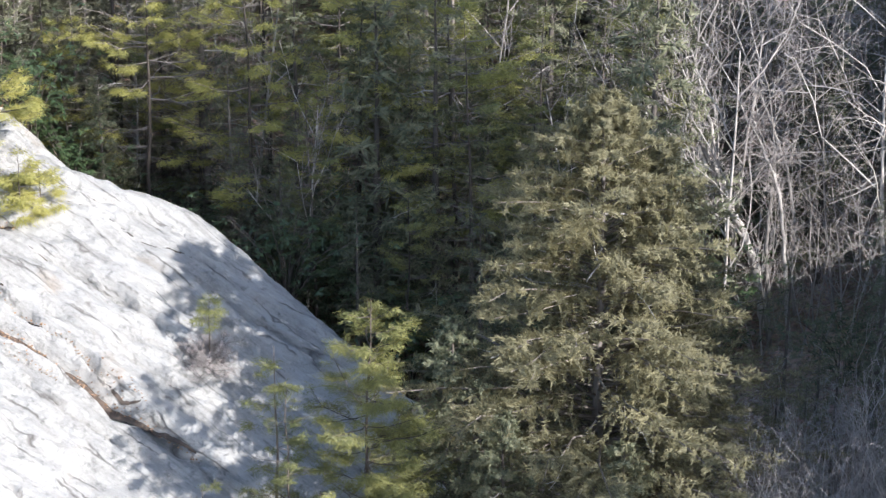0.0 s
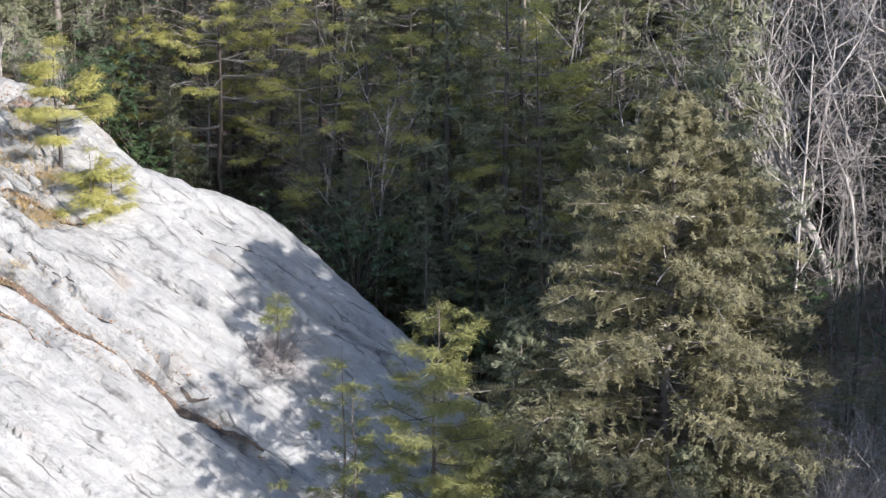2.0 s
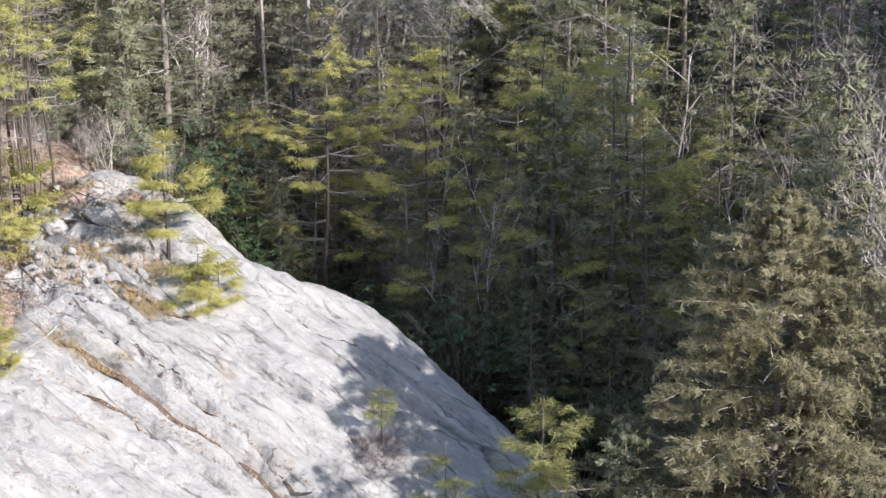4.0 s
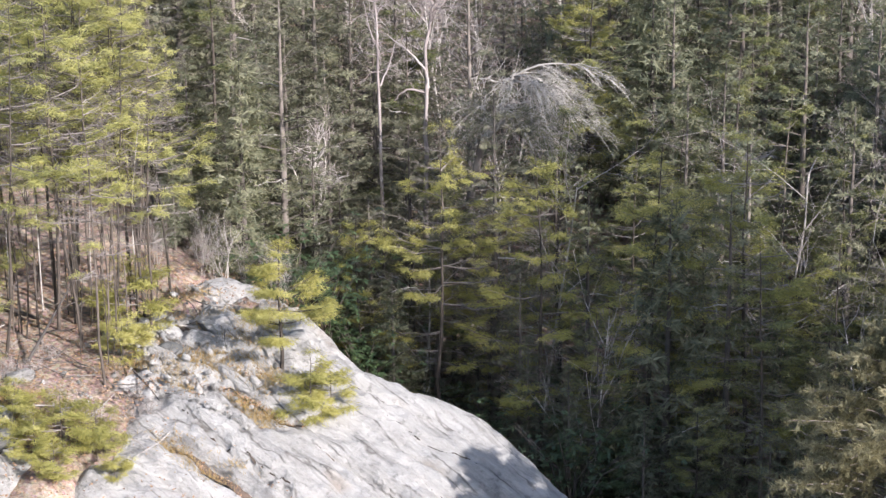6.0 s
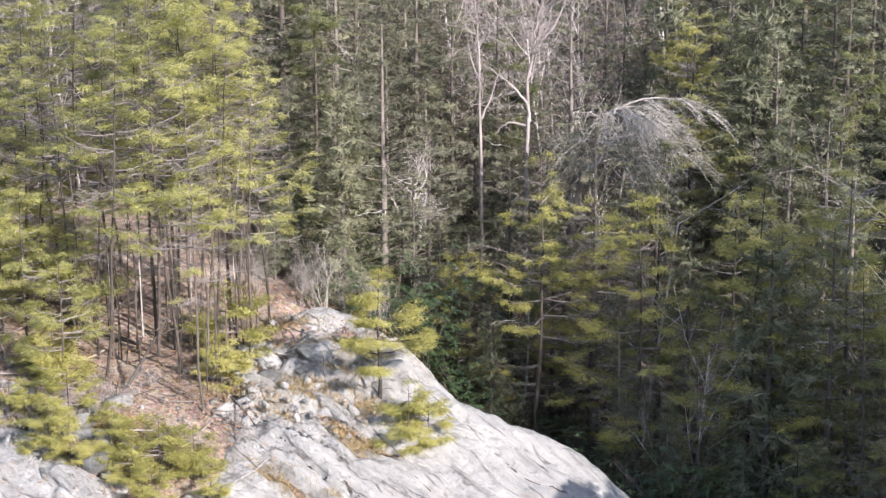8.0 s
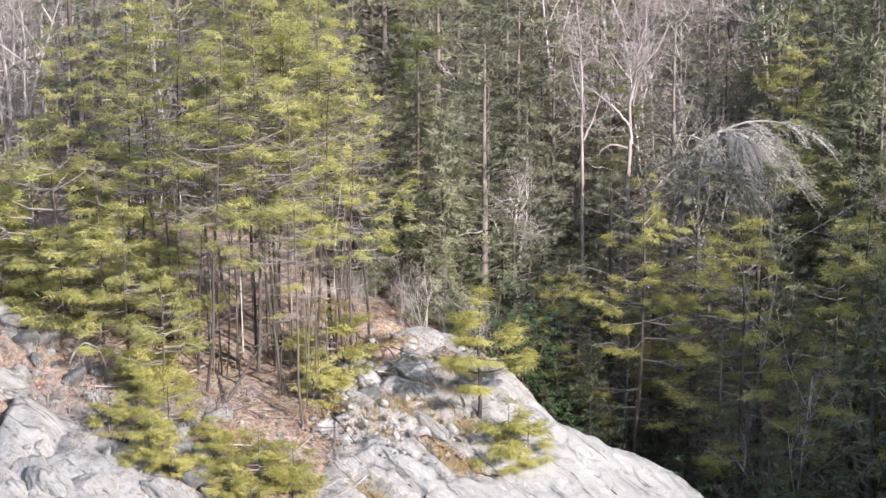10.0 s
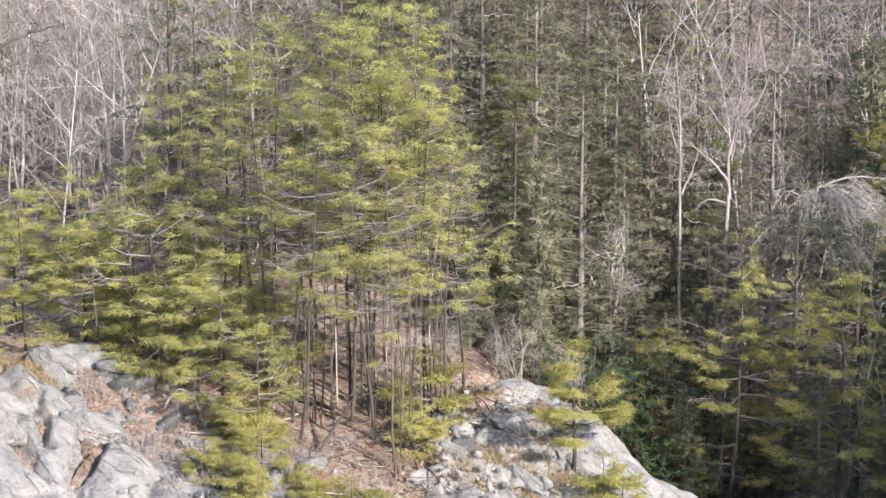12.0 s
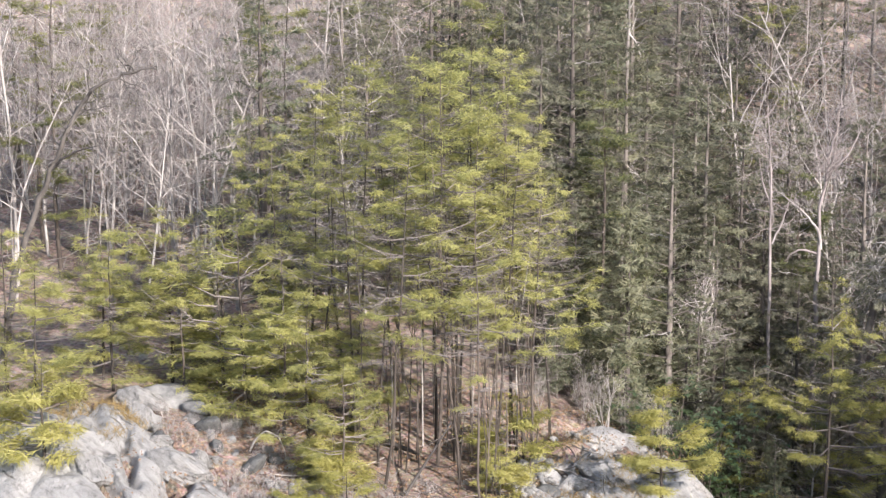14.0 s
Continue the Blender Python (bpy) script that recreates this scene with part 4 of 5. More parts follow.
drawn_tree("bare_tree", [([(9.52, 56.9, 2.20), (9.32, 56.9, 4.35), (9.12, 56.9, 7.14), (9.24, 56.9, 8.16), (9.21, 57.0, 9.67), (8.93, 57.1, 11.31)], 0.08)], GREY_BARK, "slender leafless tree with a pale stem", 9, 215)
drawn_tree("bare_tree", [([(10.18, 56.9, 2.20), (9.85, 56.9, 4.35), (9.63, 56.9, 6.79), (9.32, 56.9, 8.50), (8.89, 57.0, 9.34), (8.50, 57.1, 10.49)], 0.08)], GREY_BARK, "slender leafless tree with a pale stem", 9, 216)
plant(BARES[1], 12.7, 56.5, 13.5, 30)
plant(BARES[3], 10.4, 58.5, 11.5, 100)
plant(BARES[1], 13.8, 58.0, 13.0, 10)
plant(BARES[3], 8.0, 60.5, 10.5, 70)
plant(BARES[1], 13.6, 57.0, 14.0, 200)
plant(BARES[2], 6.4, 58.5, 12.5, 140)
for k, (x, y) in enumerate(((9.3, 56.8), (11.6, 57.2), (13.2, 56.4), (8.2, 58.6), (10.4, 56.6))):
    plant(SCRUB[k % 2], x, y, 7.5, 47 * k)
# four pines added below the view, only for the shade they cast
for x, y, tall, turn in ((-2.4, 36.4, 7.5, 0), (-4.6, 36.8, 7.0, 90), (7.5, 33.5, 8.5, 180), (10.0, 35.0, 9.0, 270)):
    plant(WOODS_PINE[0], x, y, tall, turn, label="layered pine added out of view to shade the rock foot")

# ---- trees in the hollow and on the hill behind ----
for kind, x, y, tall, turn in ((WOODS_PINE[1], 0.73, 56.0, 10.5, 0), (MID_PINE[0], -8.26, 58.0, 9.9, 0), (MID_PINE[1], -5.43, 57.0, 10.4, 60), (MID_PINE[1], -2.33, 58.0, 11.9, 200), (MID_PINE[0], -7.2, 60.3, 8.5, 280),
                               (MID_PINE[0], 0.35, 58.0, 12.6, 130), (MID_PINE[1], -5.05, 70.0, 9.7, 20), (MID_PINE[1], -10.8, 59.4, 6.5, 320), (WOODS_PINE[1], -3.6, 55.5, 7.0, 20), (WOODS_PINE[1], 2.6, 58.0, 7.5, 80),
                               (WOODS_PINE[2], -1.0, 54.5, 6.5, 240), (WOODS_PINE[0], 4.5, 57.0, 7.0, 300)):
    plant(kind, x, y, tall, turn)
for kind, x, y, tall, turn in ((HEMLOCKS[2], -13.85, 58.0, 6.9, 0), (HEMLOCKS[2], -9.6, 57.6, 4.6, 90), (HEMLOCKS[0], -16.65, 70.0, 11.5, 0), (HEMLOCKS[0], -12.84, 68.0, 10.8, 120),
                               (HEMLOCKS[0], -8.5, 66.0, 12.5, 240), (HEMLOCKS[1], -13.36, 66.0, 13.0, 40), (HEMLOCKS[1], -5.6, 56.2, 4.5, 10), (HEMLOCKS[1], -4.4, 55.0, 4.5, 210), (HEMLOCKS[1], -2.3, 53.6, 5.0, 110),
                               (HEMLOCKS[1], 3.2, 62.0, 11.0, 80), (HEMLOCKS[0], 6.5, 64.0, 12.0, 80), (HEMLOCKS[1], 1.0, 53.0, 6.5, 300), (HEMLOCKS[0], 2.0, 66.0, 12.0, 15), (HEMLOCKS[0], -0.5, 64.0, 11.0, 75), (HEMLOCKS[0], 4.6, 69.0, 13.0, 135), (HEMLOCKS[1], -2.2, 67.5, 11.0, 195), (HEMLOCKS[0], 8.6, 62.0, 11.0, 255), (HEMLOCKS[1], 11.0, 60.0, 10.0, 315)):
    plant(GREY_HEMLOCKS[HEMLOCKS.index(kind)] if y > 63 and x < -8 else kind, x, y, tall, turn)
for x, y, tall, turn in ((-11.4, 57.0, 2.6, 0), (-10.4, 57.0, 2.3, 50), (-12.5, 58.0, 2.9, 100), (-9.6, 58.3, 2.2, 200), (-11.0, 58.8, 2.6, 300), (-6.6, 57.4, 2.2, 20),
                         (-12.0, 56.4, 1.8, 70), (-3.0, 56.5, 2.2, 10), (1.6, 54.8, 2.2, 140)):
    plant(LAURELS[int(turn / 50) % 2], x, y, tall, turn)


def mop_tree(name, line, label, seed):
    """A dying tree: a crooked pale stem under a mop of fine drooping twigs, with a few needles left."""
    rng = np.random.RandomState(seed)
    thing = new(name)
    foot = np.array(line[0], float)
    thing.location = foot
    line = np.asarray(line, float) - foot
    stem, crook = Build(), Build()
    stem.tube(line[:3], [0.16, 0.14, 0.11], 7)
    u = np.linspace(2, len(line) - 1, 14)
    bent = np.stack([np.interp(u, np.arange(len(line)), line[:, c]) for c in range(3)], 1)
    crook.tube(bent, np.linspace(0.11, 0.05, 14), 7)
    part("lower_trunk", stem, HEMLOCK_BARK, thing, "dark lower trunk", True)
    part("upper_trunk", crook, DEAD_WOOD, thing, "bleached crooked upper trunk", True)
    mop, needles = Build(), Build()
    P, D = [], []
    for k in range(16):
        az = rng.uniform(0, 6.28)
        out = np.array([math.cos(az) + 0.35, 0.8 * math.sin(az), rng.uniform(0.1, 0.9)])
        base = bent[rng.randint(3, 14)]
        size = rng.uniform(0.9, 1.9)
        s = np.linspace(0, 1, 7)
        pts = base + out * (size * s)[:, None] + rng.normal(size=(7, 3)) * 0.06 * s[:, None]
        pts[:, 2] -= 0.75 * size * s ** 2.2
        limb = Build()
        limb.tube(pts, np.linspace(0.035, 0.01, 7), 4)
        part("limb", limb, DEAD_WOOD, thing)
        for j in range(42):
            i = rng.randint(2, 7)
            way = unit(out * [1, 1, 0] + rng.normal(size=3) * [0.6, 0.6, 0.35] + [0.3, 0, 0.1])
            long = rng.uniform(0.5, 1.15)
            q = np.linspace(0, 1, 4)
            twig = pts[i] + way * (long * q)[:, None]
            twig[:, 2] -= 0.6 * long * q ** 2
            mop.tube(twig, [0.008, 0.007, 0.006, 0.003], 3)
            for n in range(4):
                a = twig[rng.randint(1, 4)]
                mop.spike(a, a + unit(way + rng.normal(size=3) * 0.5 + [0, 0, -0.4]) * rng.uniform(0.15, 0.4), 0.006)
            if pts[i][2] < bent[-1][2] - 0.6 or rng.rand() < 0.15:
                P.append(twig[1:].repeat(5, 0) + rng.normal(size=(15, 3)) * 0.05)
                D.append(np.tile(way, (15, 1)) + rng.normal(size=(15, 3)) * 0.5)
    stuff(part("twig_spray", mop, DEAD_WOOD, thing))
    P, D = np.concatenate(P), unit(np.concatenate(D))
    needles.sprays(P, D, rng.normal(size=P.shape) * 0.5 + [0, -0.6, 0.7], rng.uniform(0.1, 0.2, len(P)), rng.uniform(0.02, 0.035, len(P)))
    stuff(part("needles", needles, HEMLOCK_GREY, thing))
    return tagged(thing, label, "tree")


mop_tree("dead_tree", [(-8.3, 63.2, ground_z(-8.3, 63.2) - 0.3), (-8.1, 63.1, 12.0), (-7.68, 63.0, 14.05), (-7.03, 63.0, 14.65), (-7.12, 63.0, 15.1), (-6.85, 63.0, 15.6), (-6.7, 63.0, 16.2)],
         "crooked bleached dead tree under a mop of fine twigs", 12)
drawn_tree("dead_tree", [([(-9.75, 65.0, ground_z(-9.75, 65.0) - 0.3), (-9.7, 65.0, 12.0), (-9.66, 65.0, 14.9), (-9.63, 65.0, 16.5), (-9.45, 65.0, 17.7), (-9.23, 65.0, 18.93), (-9.1, 65.0, 20.0)], 0.085),
                         ([(-9.59, 65.0, 15.17), (-9.62, 64.8, 15.78), (-10.15, 64.7, 16.38), (-10.76, 64.6, 16.89)], 0.06), ([(-9.62, 65.0, 15.0), (-10.24, 64.8, 15.2), (-10.6, 64.7, 14.8)], 0.05),
                         ([(-9.5, 65.0, 17.4), (-8.9, 65.0, 18.0), (-8.5, 65.1, 18.9)], 0.05)], TWIG_BARK, "forked grey dead tree with curved limbs", 7, 61)
drawn_tree("bare_tree", [([(-10.7, 63.0, ground_z(-10.7, 63.0) - 0.3), (-10.74, 63.0, 12.68), (-10.78, 63.0, 16.17), (-10.85, 63.0, 18.21), (-10.96, 63.0, 19.7)], 0.07), ([(-10.74, 63.0, 15.65), (-10.43, 63.0, 16.35), (-10.18, 63.0, 17.21)], 0.035),
                         ([(-10.76, 63.0, 16.68), (-11.03, 63.0, 17.35), (-11.19, 63.0, 18.2)], 0.035)], TWIG_BARK, "slender grey leafless tree", 6, 62)
dead_shrub = bare_tree("dead_tree", 7.0, 222, kids=(6, 4, 3), crook=0.2, spread=0.6, wood=DEAD_WOOD, label="small bleached dead tree with bent limbs")
plant(dead_shrub, -9.2, 60.0, 8.5)
drawn_tree("dead_tree", [([(-12.7, 62.0, ground_z(-12.7, 62.0) - 0.3), (-12.5, 62.0, 10.5), (-12.65, 62.0, 11.6), (-12.42, 62.0, 12.5), (-12.62, 62.0, 13.3), (-12.45, 62.0, 14.5)], 0.075),
                         ([(-12.5, 62.0, 12.9), (-12.15, 61.9, 12.75), (-11.85, 61.9, 13.05), (-11.5, 61.8, 13.2)], 0.04), ([(-12.6, 62.0, 11.8), (-13.0, 61.9, 12.4), (-13.1, 61.9, 13.1), (-13.4, 61.8, 13.6)], 0.04),
                         ([(-12.5, 62.0, 13.6), (-12.2, 61.9, 14.0), (-12.3, 61.9, 14.6)], 0.03)], GREY_BARK, "small bleached dead tree with bent limbs", 14, 63)
plant(BARES[0], 1.42, 62.0, 11.0, 50)

rng = np.random.RandomState(44)
for k in range(22):
    x, y = rng.uniform(-16.8, -11.8), rng.uniform(55.5, 61.5)
    plant(SCRUB[k % 2], x, y, rng.uniform(1.2, 2.8), 53 * k, label="low leafless grey shrub on leaf litter")
for k in range(7):
    x, y = rng.uniform(-16.0, -12.4), rng.uniform(56.5, 61.0)
    plant(HEMLOCKS[2], x, y, rng.uniform(1.8, 3.4), 71 * k, label="small dark green hemlock behind the rock")

for x, y, tall, turn in ((-16.6, 60.5, 6.4, 0), (-15.8, 59.6, 5.4, 90), (-15.4, 61.2, 6.8, 200), (-14.8, 60.0, 4.6, 300), (-15.2, 66.0, 11.0, 40), (-14.0, 67.5, 12.0, 130), (-17.4, 67.0, 12.0, 260), (-12.8, 65.0, 10.0, 330)):
    plant(HEMLOCKS[1], x, y, tall, turn, label="dark green hemlock behind the pine stand", wide=1.2)
for k in range(12):
    x, y = rng.uniform(-16.5, -11.5), rng.uniform(60.0, 66.5)
    plant(HEMLOCKS[k % 2], x, y, rng.uniform(5.5, 9.0), 47 * k, label="dark green hemlock behind the pine stand", wide=1.2)

# ---- pine stand on the shoulder ----
for k, (x, y, tall) in enumerate(((-18.7, 50.9, 8.6), (-18.1, 49.7, 9.6), (-17.3, 51.5, 10.9), (-17.0, 52.0, 10.2), (-16.6, 52.1, 9.6), (-15.4, 49.1, 8.6), (-16.1, 52.3, 9.2), (-19.5, 51.4, 8.9), (-17.7, 52.6, 10.4),
                                  (-16.4, 50.6, 9.5), (-15.6, 53.0, 8.4), (-18.4, 53.2, 9.6), (-19.3, 54.0, 9.4), (-20.2, 53.0, 9.6), (-21.0, 54.6, 8.9), (-21.8, 54.0, 8.8), (-22.8, 54.2, 8.0), (-20.6, 52.2, 8.0), (-17.0, 54.4, 10.0),
                                  (-15.0, 52.0, 8.0), (-16.0, 54.6, 8.6), (-22.0, 55.6, 8.5), (-23.6, 55.6, 7.6), (-18.0, 55.6, 10.0), (-19.8, 56.2, 9.6), (-16.34, 52.8, 10.6), (-15.3, 52.6, 9.2), (-17.23, 53.2, 11.6), (-15.7, 54.0, 9.4), (-15.1, 54.4, 8.4))):
    plant(THICKET[k % 5], x, y, tall, 77 * k, group="pine stand", lean=(3.5 * math.sin(k * 2.3), 4.5 * math.sin(k * 1.7 + 1)))
rng = np.random.RandomState(77)
for k in range(34):
    x, y, tall = rng.uniform(-19.4, -15.2), rng.uniform(49.8, 54.5), rng.uniform(2.0, 7.0)
    z = ground_z(x, y)
    stick("dead_pole", [(x, y, z - 0.2), (x + rng.normal() * 0.1, y, z + tall * 0.5), (x + rng.normal() * 0.3, y, z + tall)], rng.uniform(0.016, 0.03), GREY_BARK if k % 8 == 0 else PINE_BARK, "thin dead standing pole in the pine stand", "tree", side=3, seed=100 + k)
for k, (x, y, tall) in enumerate(((-26.7, 52.0, 4.5), (-24.8, 52.4, 4.0), (-22.9, 52.2, 5.3), (-21.5, 51.4, 5.1), (-18.9, 48.9, 3.4), (-28.2, 50.4, 3.9), (-20.4, 50.4, 4.4), (-25.6, 53.4, 5.0), (-23.8, 52.8, 4.4),
                                  (-27.6, 53.2, 4.8), (-29.6, 51.4, 4.6), (-24.4, 54.0, 5.4), (-22.2, 53.2, 5.0), (-30.6, 50.0, 4.0), (-29.0, 48.4, 3.2), (-19.6, 52.0, 4.6))):
    plant(YOUNG[k % 3], x, y, tall, 61 * k, group="young pines")

# ---- dead wood ----
drawn_tree("leaning_tree", [([(-31.2, 54.0, 11.6), (-31.06, 54.0, 13.4), (-30.6, 54.0, 15.55), (-30.0, 54.0, 16.9), (-29.42, 54.0, 18.36), (-28.66, 54.0, 19.9), (-28.03, 54.0, 20.7), (-27.16, 54.0, 21.1), (-26.2, 54.0, 21.3)], 0.12),
                            ([(-30.0, 54.0, 16.9), (-30.6, 54.0, 17.8), (-31.2, 54.1, 18.5)], 0.05), ([(-29.42, 54.0, 18.36), (-28.7, 54.0, 18.9), (-27.9, 53.9, 19.1)], 0.045)],
           DARK_WOOD, "dark leafless dead tree leaning over", 5, 3)
drawn_tree("bare_tree", [([(-29.9, 62.0, ground_z(-29.9, 62.0) - 0.2), (-29.82, 62.0, 13.3), (-29.63, 62.0, 15.7), (-29.44, 62.0, 17.9), (-29.56, 62.0, 20.5)], 0.10), ([(-29.63, 62.0, 15.7), (-28.9, 62.0, 16.6), (-28.3, 62.1, 18.2)], 0.05),
                         ([(-29.6, 62.0, 16.2), (-30.3, 62.0, 17.4), (-30.7, 62.1, 19.0)], 0.05), ([(-29.7, 62.0, 14.9), (-28.8, 61.9, 15.5), (-28.0, 61.8, 15.7)], 0.04)], GREY_BARK, "pale leafless tree with forked limbs", 12, 41)
stick("broken_trunk", [(-16.7, 69.3, 11.5), (-16.66, 69.3, 15.5), (-16.62, 69.3, 19.5), (-16.6, 69.4, 22.5)], 0.10, GREY_BARK, "bleached broken trunk standing among hemlocks", "tree", side=8, seed=4)
stick("dead_branch", [(-18.1, 68.0, 14.0), (-17.2, 68.0, 14.5), (-16.6, 68.0, 15.0)], 0.07, DEAD_WOOD, "pale dead branch leaning in the wood", side=2, seed=5)
z = ground_z(-21.3, 50.0)
stick("bent_branch", [(-22.0, 50.0, z - 0.2), (-21.7, 49.9, z + 0.45), (-21.3, 49.7, z + 0.8), (-20.9, 49.6, z + 0.7), (-20.7, 49.5, z + 0.35)], 0.035, GREY_BARK, "pale branch bent in an arch over the ground", side=3, seed=31)


def lying(x0, y0, x1, y1, r, wood, label, lift=0.0):
    u = np.linspace(0, 1, 6)
    x, y = x0 + (x1 - x0) * u, y0 + (y1 - y0) * u
    stick("fallen_log", np.column_stack([x, y, land(x, y) + r * 0.9 + 0.06 + lift * u]), r, wood, label, "log")


lying(-20.5, 52.8, -17.9, 51.7, 0.13, DARK_WOOD, "dark rotting log lying among pine trunks")
lying(-16.7, 47.35, -14.8, 48.0, 0.025, GREY_BARK, "bleached branch lying on leaf litter")
lying(-15.3, 50.2, -13.95, 48.8, 0.035, DARK_WOOD, "brown branch lying across the rock")
lying(-15.3, 47.3, -15.0, 48.6, 0.022, DEAD_WOOD, "pale forked branch on leaf litter")
lying(-17.45, 49.4, -16.6, 50.5, 0.05, DARK_WOOD, "dark trunk leaning into the pine stand", 1.6)


def deadfall():
    rng = np.random.RandomState(8)
    for k in range(60):
        x, y = rng.uniform(-20.5, -13.0), rng.uniform(46.8, 54.0)
        a, size = rng.normal() * 0.7 - 0.35, rng.uniform(0.5, 2.2)
        u = np.linspace(-0.5, 0.5, 4)
        px, py = x + u * size * math.cos(a), y + u * size * math.sin(a)
        py = py + rng.normal(size=4) * 0.09 * size
        pz = land(px, py) + 0.06 + 0.09 * rng.rand(4)
        stick("fallen_branch", np.column_stack([px, py, pz]), rng.uniform(0.008, 0.022), GREY_BARK if rng.rand() < 0.3 else DARK_WOOD, "fallen branch lying on leaf litter", seed=k)


deadfall()
low_brush = bare_tree("bare_shrub", 1.0, 206, kids=(6, 5), stems=7, spread=0.7, crook=0.2, girth=0.5, split=False, label="low leafless brush on leaf litter", category="shrub")
rng = np.random.RandomState(52)
for k in range(46):
    x, y = (rng.uniform(-19.5, -14.2), rng.uniform(45.8, 50.5)) if k % 3 else (rng.uniform(-21.5, -18.5), rng.uniform(45.5, 49.5))
    plant(low_brush, x, y, rng.uniform(0.4, 0.9), 67 * k, wide=rng.uniform(1.0, 1.8))


for k in range(64):
    x = rng.uniform(-24.4, -17.2)
    plant(low_brush, x, 48.6 - 0.42 * (x + 23) + rng.uniform(-0.4, 3.0), rng.uniform(0.5, 1.1), 41 * k, wide=rng.uniform(1.0, 1.6))


# ---- stones ----
def stones():
    big = [stone_mesh("boulder", k, 0.22, 5, 9) for k in range(3)]
    for k, (x, y, sx, sy, sz, a) in enumerate(((-20.6, 44.6, 0.7, 0.5, 0.35, -60), (-24.4, 46.2, 0.7, 0.5, 0.4, -18), (-20.0, 44.0, 0.8, 0.6, 0.4, -15), (-18.9, 44.5, 0.7, 0.5, 0.4, 0), (-24.6, 49.4, 0.6, 0.5, 0.35, -30),
                                               (-25.2, 50.6, 0.8, 0.55, 0.45, 10), (-23.4, 43.4, 1.2, 0.8, 0.7, -50), (-17.2, 44.8, 0.9, 0.5, 0.4, -10), (-22.8, 47.6, 0.9, 0.6, 0.4, 15),
                                               (-13.0, 53.0, 1.1, 0.6, 0.4, -10), (-14.2, 50.6, 0.8, 0.4, 0.35, -20), (-12.6, 50.5, 0.9, 0.4, 0.3, -25))):
        ob = new("boulder", big[k % 3])
        ob.matrix_basis = Matrix.LocRotScale((x, y, ground_z(x, y) - 0.05), Euler((radians(12), radians(18), radians(a))), (sx, sy, sz))
        tagged(ob, "weathered pale granite boulder among brown leaves", "boulder", group="boulders of the outcrop")
    dark = [stone_mesh("stone", 30 + k, 0.25, 3, 12) for k in range(2)]
    for me in dark:
        me.materials[0] = SHADED_LICHEN_ROCK
    # boulders in the cleft: lichen and painted shadow in one dark colour
    for x, y, s, a in ((-24.9, 51.6, 0.75, 20), (-25.8, 51.2, 0.5, 70), (-23.9, 51.2, 0.5, 130), (-14.3, 51.1, 0.35, 40)):
        ob = new("boulder", dark[0])
        ob.matrix_basis = Matrix.LocRotScale((x, y, ground_z(x, y) + 0.05), Euler((0.2, 0.3, radians(a))), (s * 1.4, s, s * 0.6))
        tagged(ob, "grey lichened boulder in a hollow, with shade in its dark colour", "boulder")
    small = [stone_mesh("stone", 10 + k, 0.2, 2, 12) for k in range(4)]
    rng = np.random.RandomState(22)
    for k in range(110):
        x = rng.uniform(-24.0, -16.8)
        y = 48.5 - 0.42 * (x + 23) + rng.uniform(-0.4, 2.6)
        s = rng.uniform(0.16, 0.42) if k % 4 == 0 else rng.uniform(0.07, 0.2)
        ob = new("stone", dark[k % 2] if k % 3 == 0 else small[k % 4])
        ob.matrix_basis = Matrix.LocRotScale((x, y, ground_z(x, y) + 0.1 * s), Euler((rng.rand(), rng.rand(), rng.uniform(0, 6))), (s * rng.uniform(0.9, 1.9), s, s * 0.75))
        tagged(ob, "broken rock lying among leaves and brush", "stone", group="rubble beside the outcrop")
    rng = np.random.RandomState(21)
    spots = [(rng.normal() * 0.9 - 14.0, rng.normal() * 0.5 + 50.9) for k in range(30)] + [(rng.uniform(-16.5, -11.6), rng.uniform(48.6, 55)) for k in range(130)] + [(rng.uniform(-20.5, -15.5), rng.uniform(45.4, 48.6)) for k in range(50)] + [(rng.uniform(-21.3, -18.0), rng.uniform(45.0, 49.5)) for k in range(60)] + [(rng.uniform(-15.0, -11.2), rng.uniform(48.6, 54.5)) for k in range(130)]
    gravel = Build()
    for k, (x, y) in enumerate(spots):
        me = dark[k % 2] if k < 14 or k % 13 == 0 else small[k % 4]
        s = rng.uniform(0.05, 0.15) if k < 14 else rng.uniform(0.08, 0.18) if k % 6 == 0 else rng.uniform(0.03, 0.09)
        lift = float(rock_cover(x, y)) * (0.08 + float(rock_relief(np.array([x]), np.array([y]))[0]))
        place = Matrix.LocRotScale((x, y, ground_z(x, y) + lift + 0.25 * s), Euler((rng.rand(), rng.rand(), rng.uniform(0, 6))), (s * rng.uniform(0.8, 1.8), s, s * 0.7))
        if k >= 180:
            co = np.empty(len(small[k % 4].vertices) * 3)
            small[k % 4].vertices.foreach_get("co", co)
            m = np.array(place)
            gravel.add(co.reshape(-1, 3) @ m[:3, :3].T + m[:3, 3], [list(p.vertices) for p in small[k % 4].polygons])
            continue
        ob = new("stone", me)
        ob.matrix_basis = place
        tagged(ob, "small broken grey stone on the rock shoulder", "stone", group="loose stones")
    tagged(new("gravel", gravel.mesh("gravel", ROCK, True)), "scattered small broken grey stones", "gravel", kind="stuff")


stones()


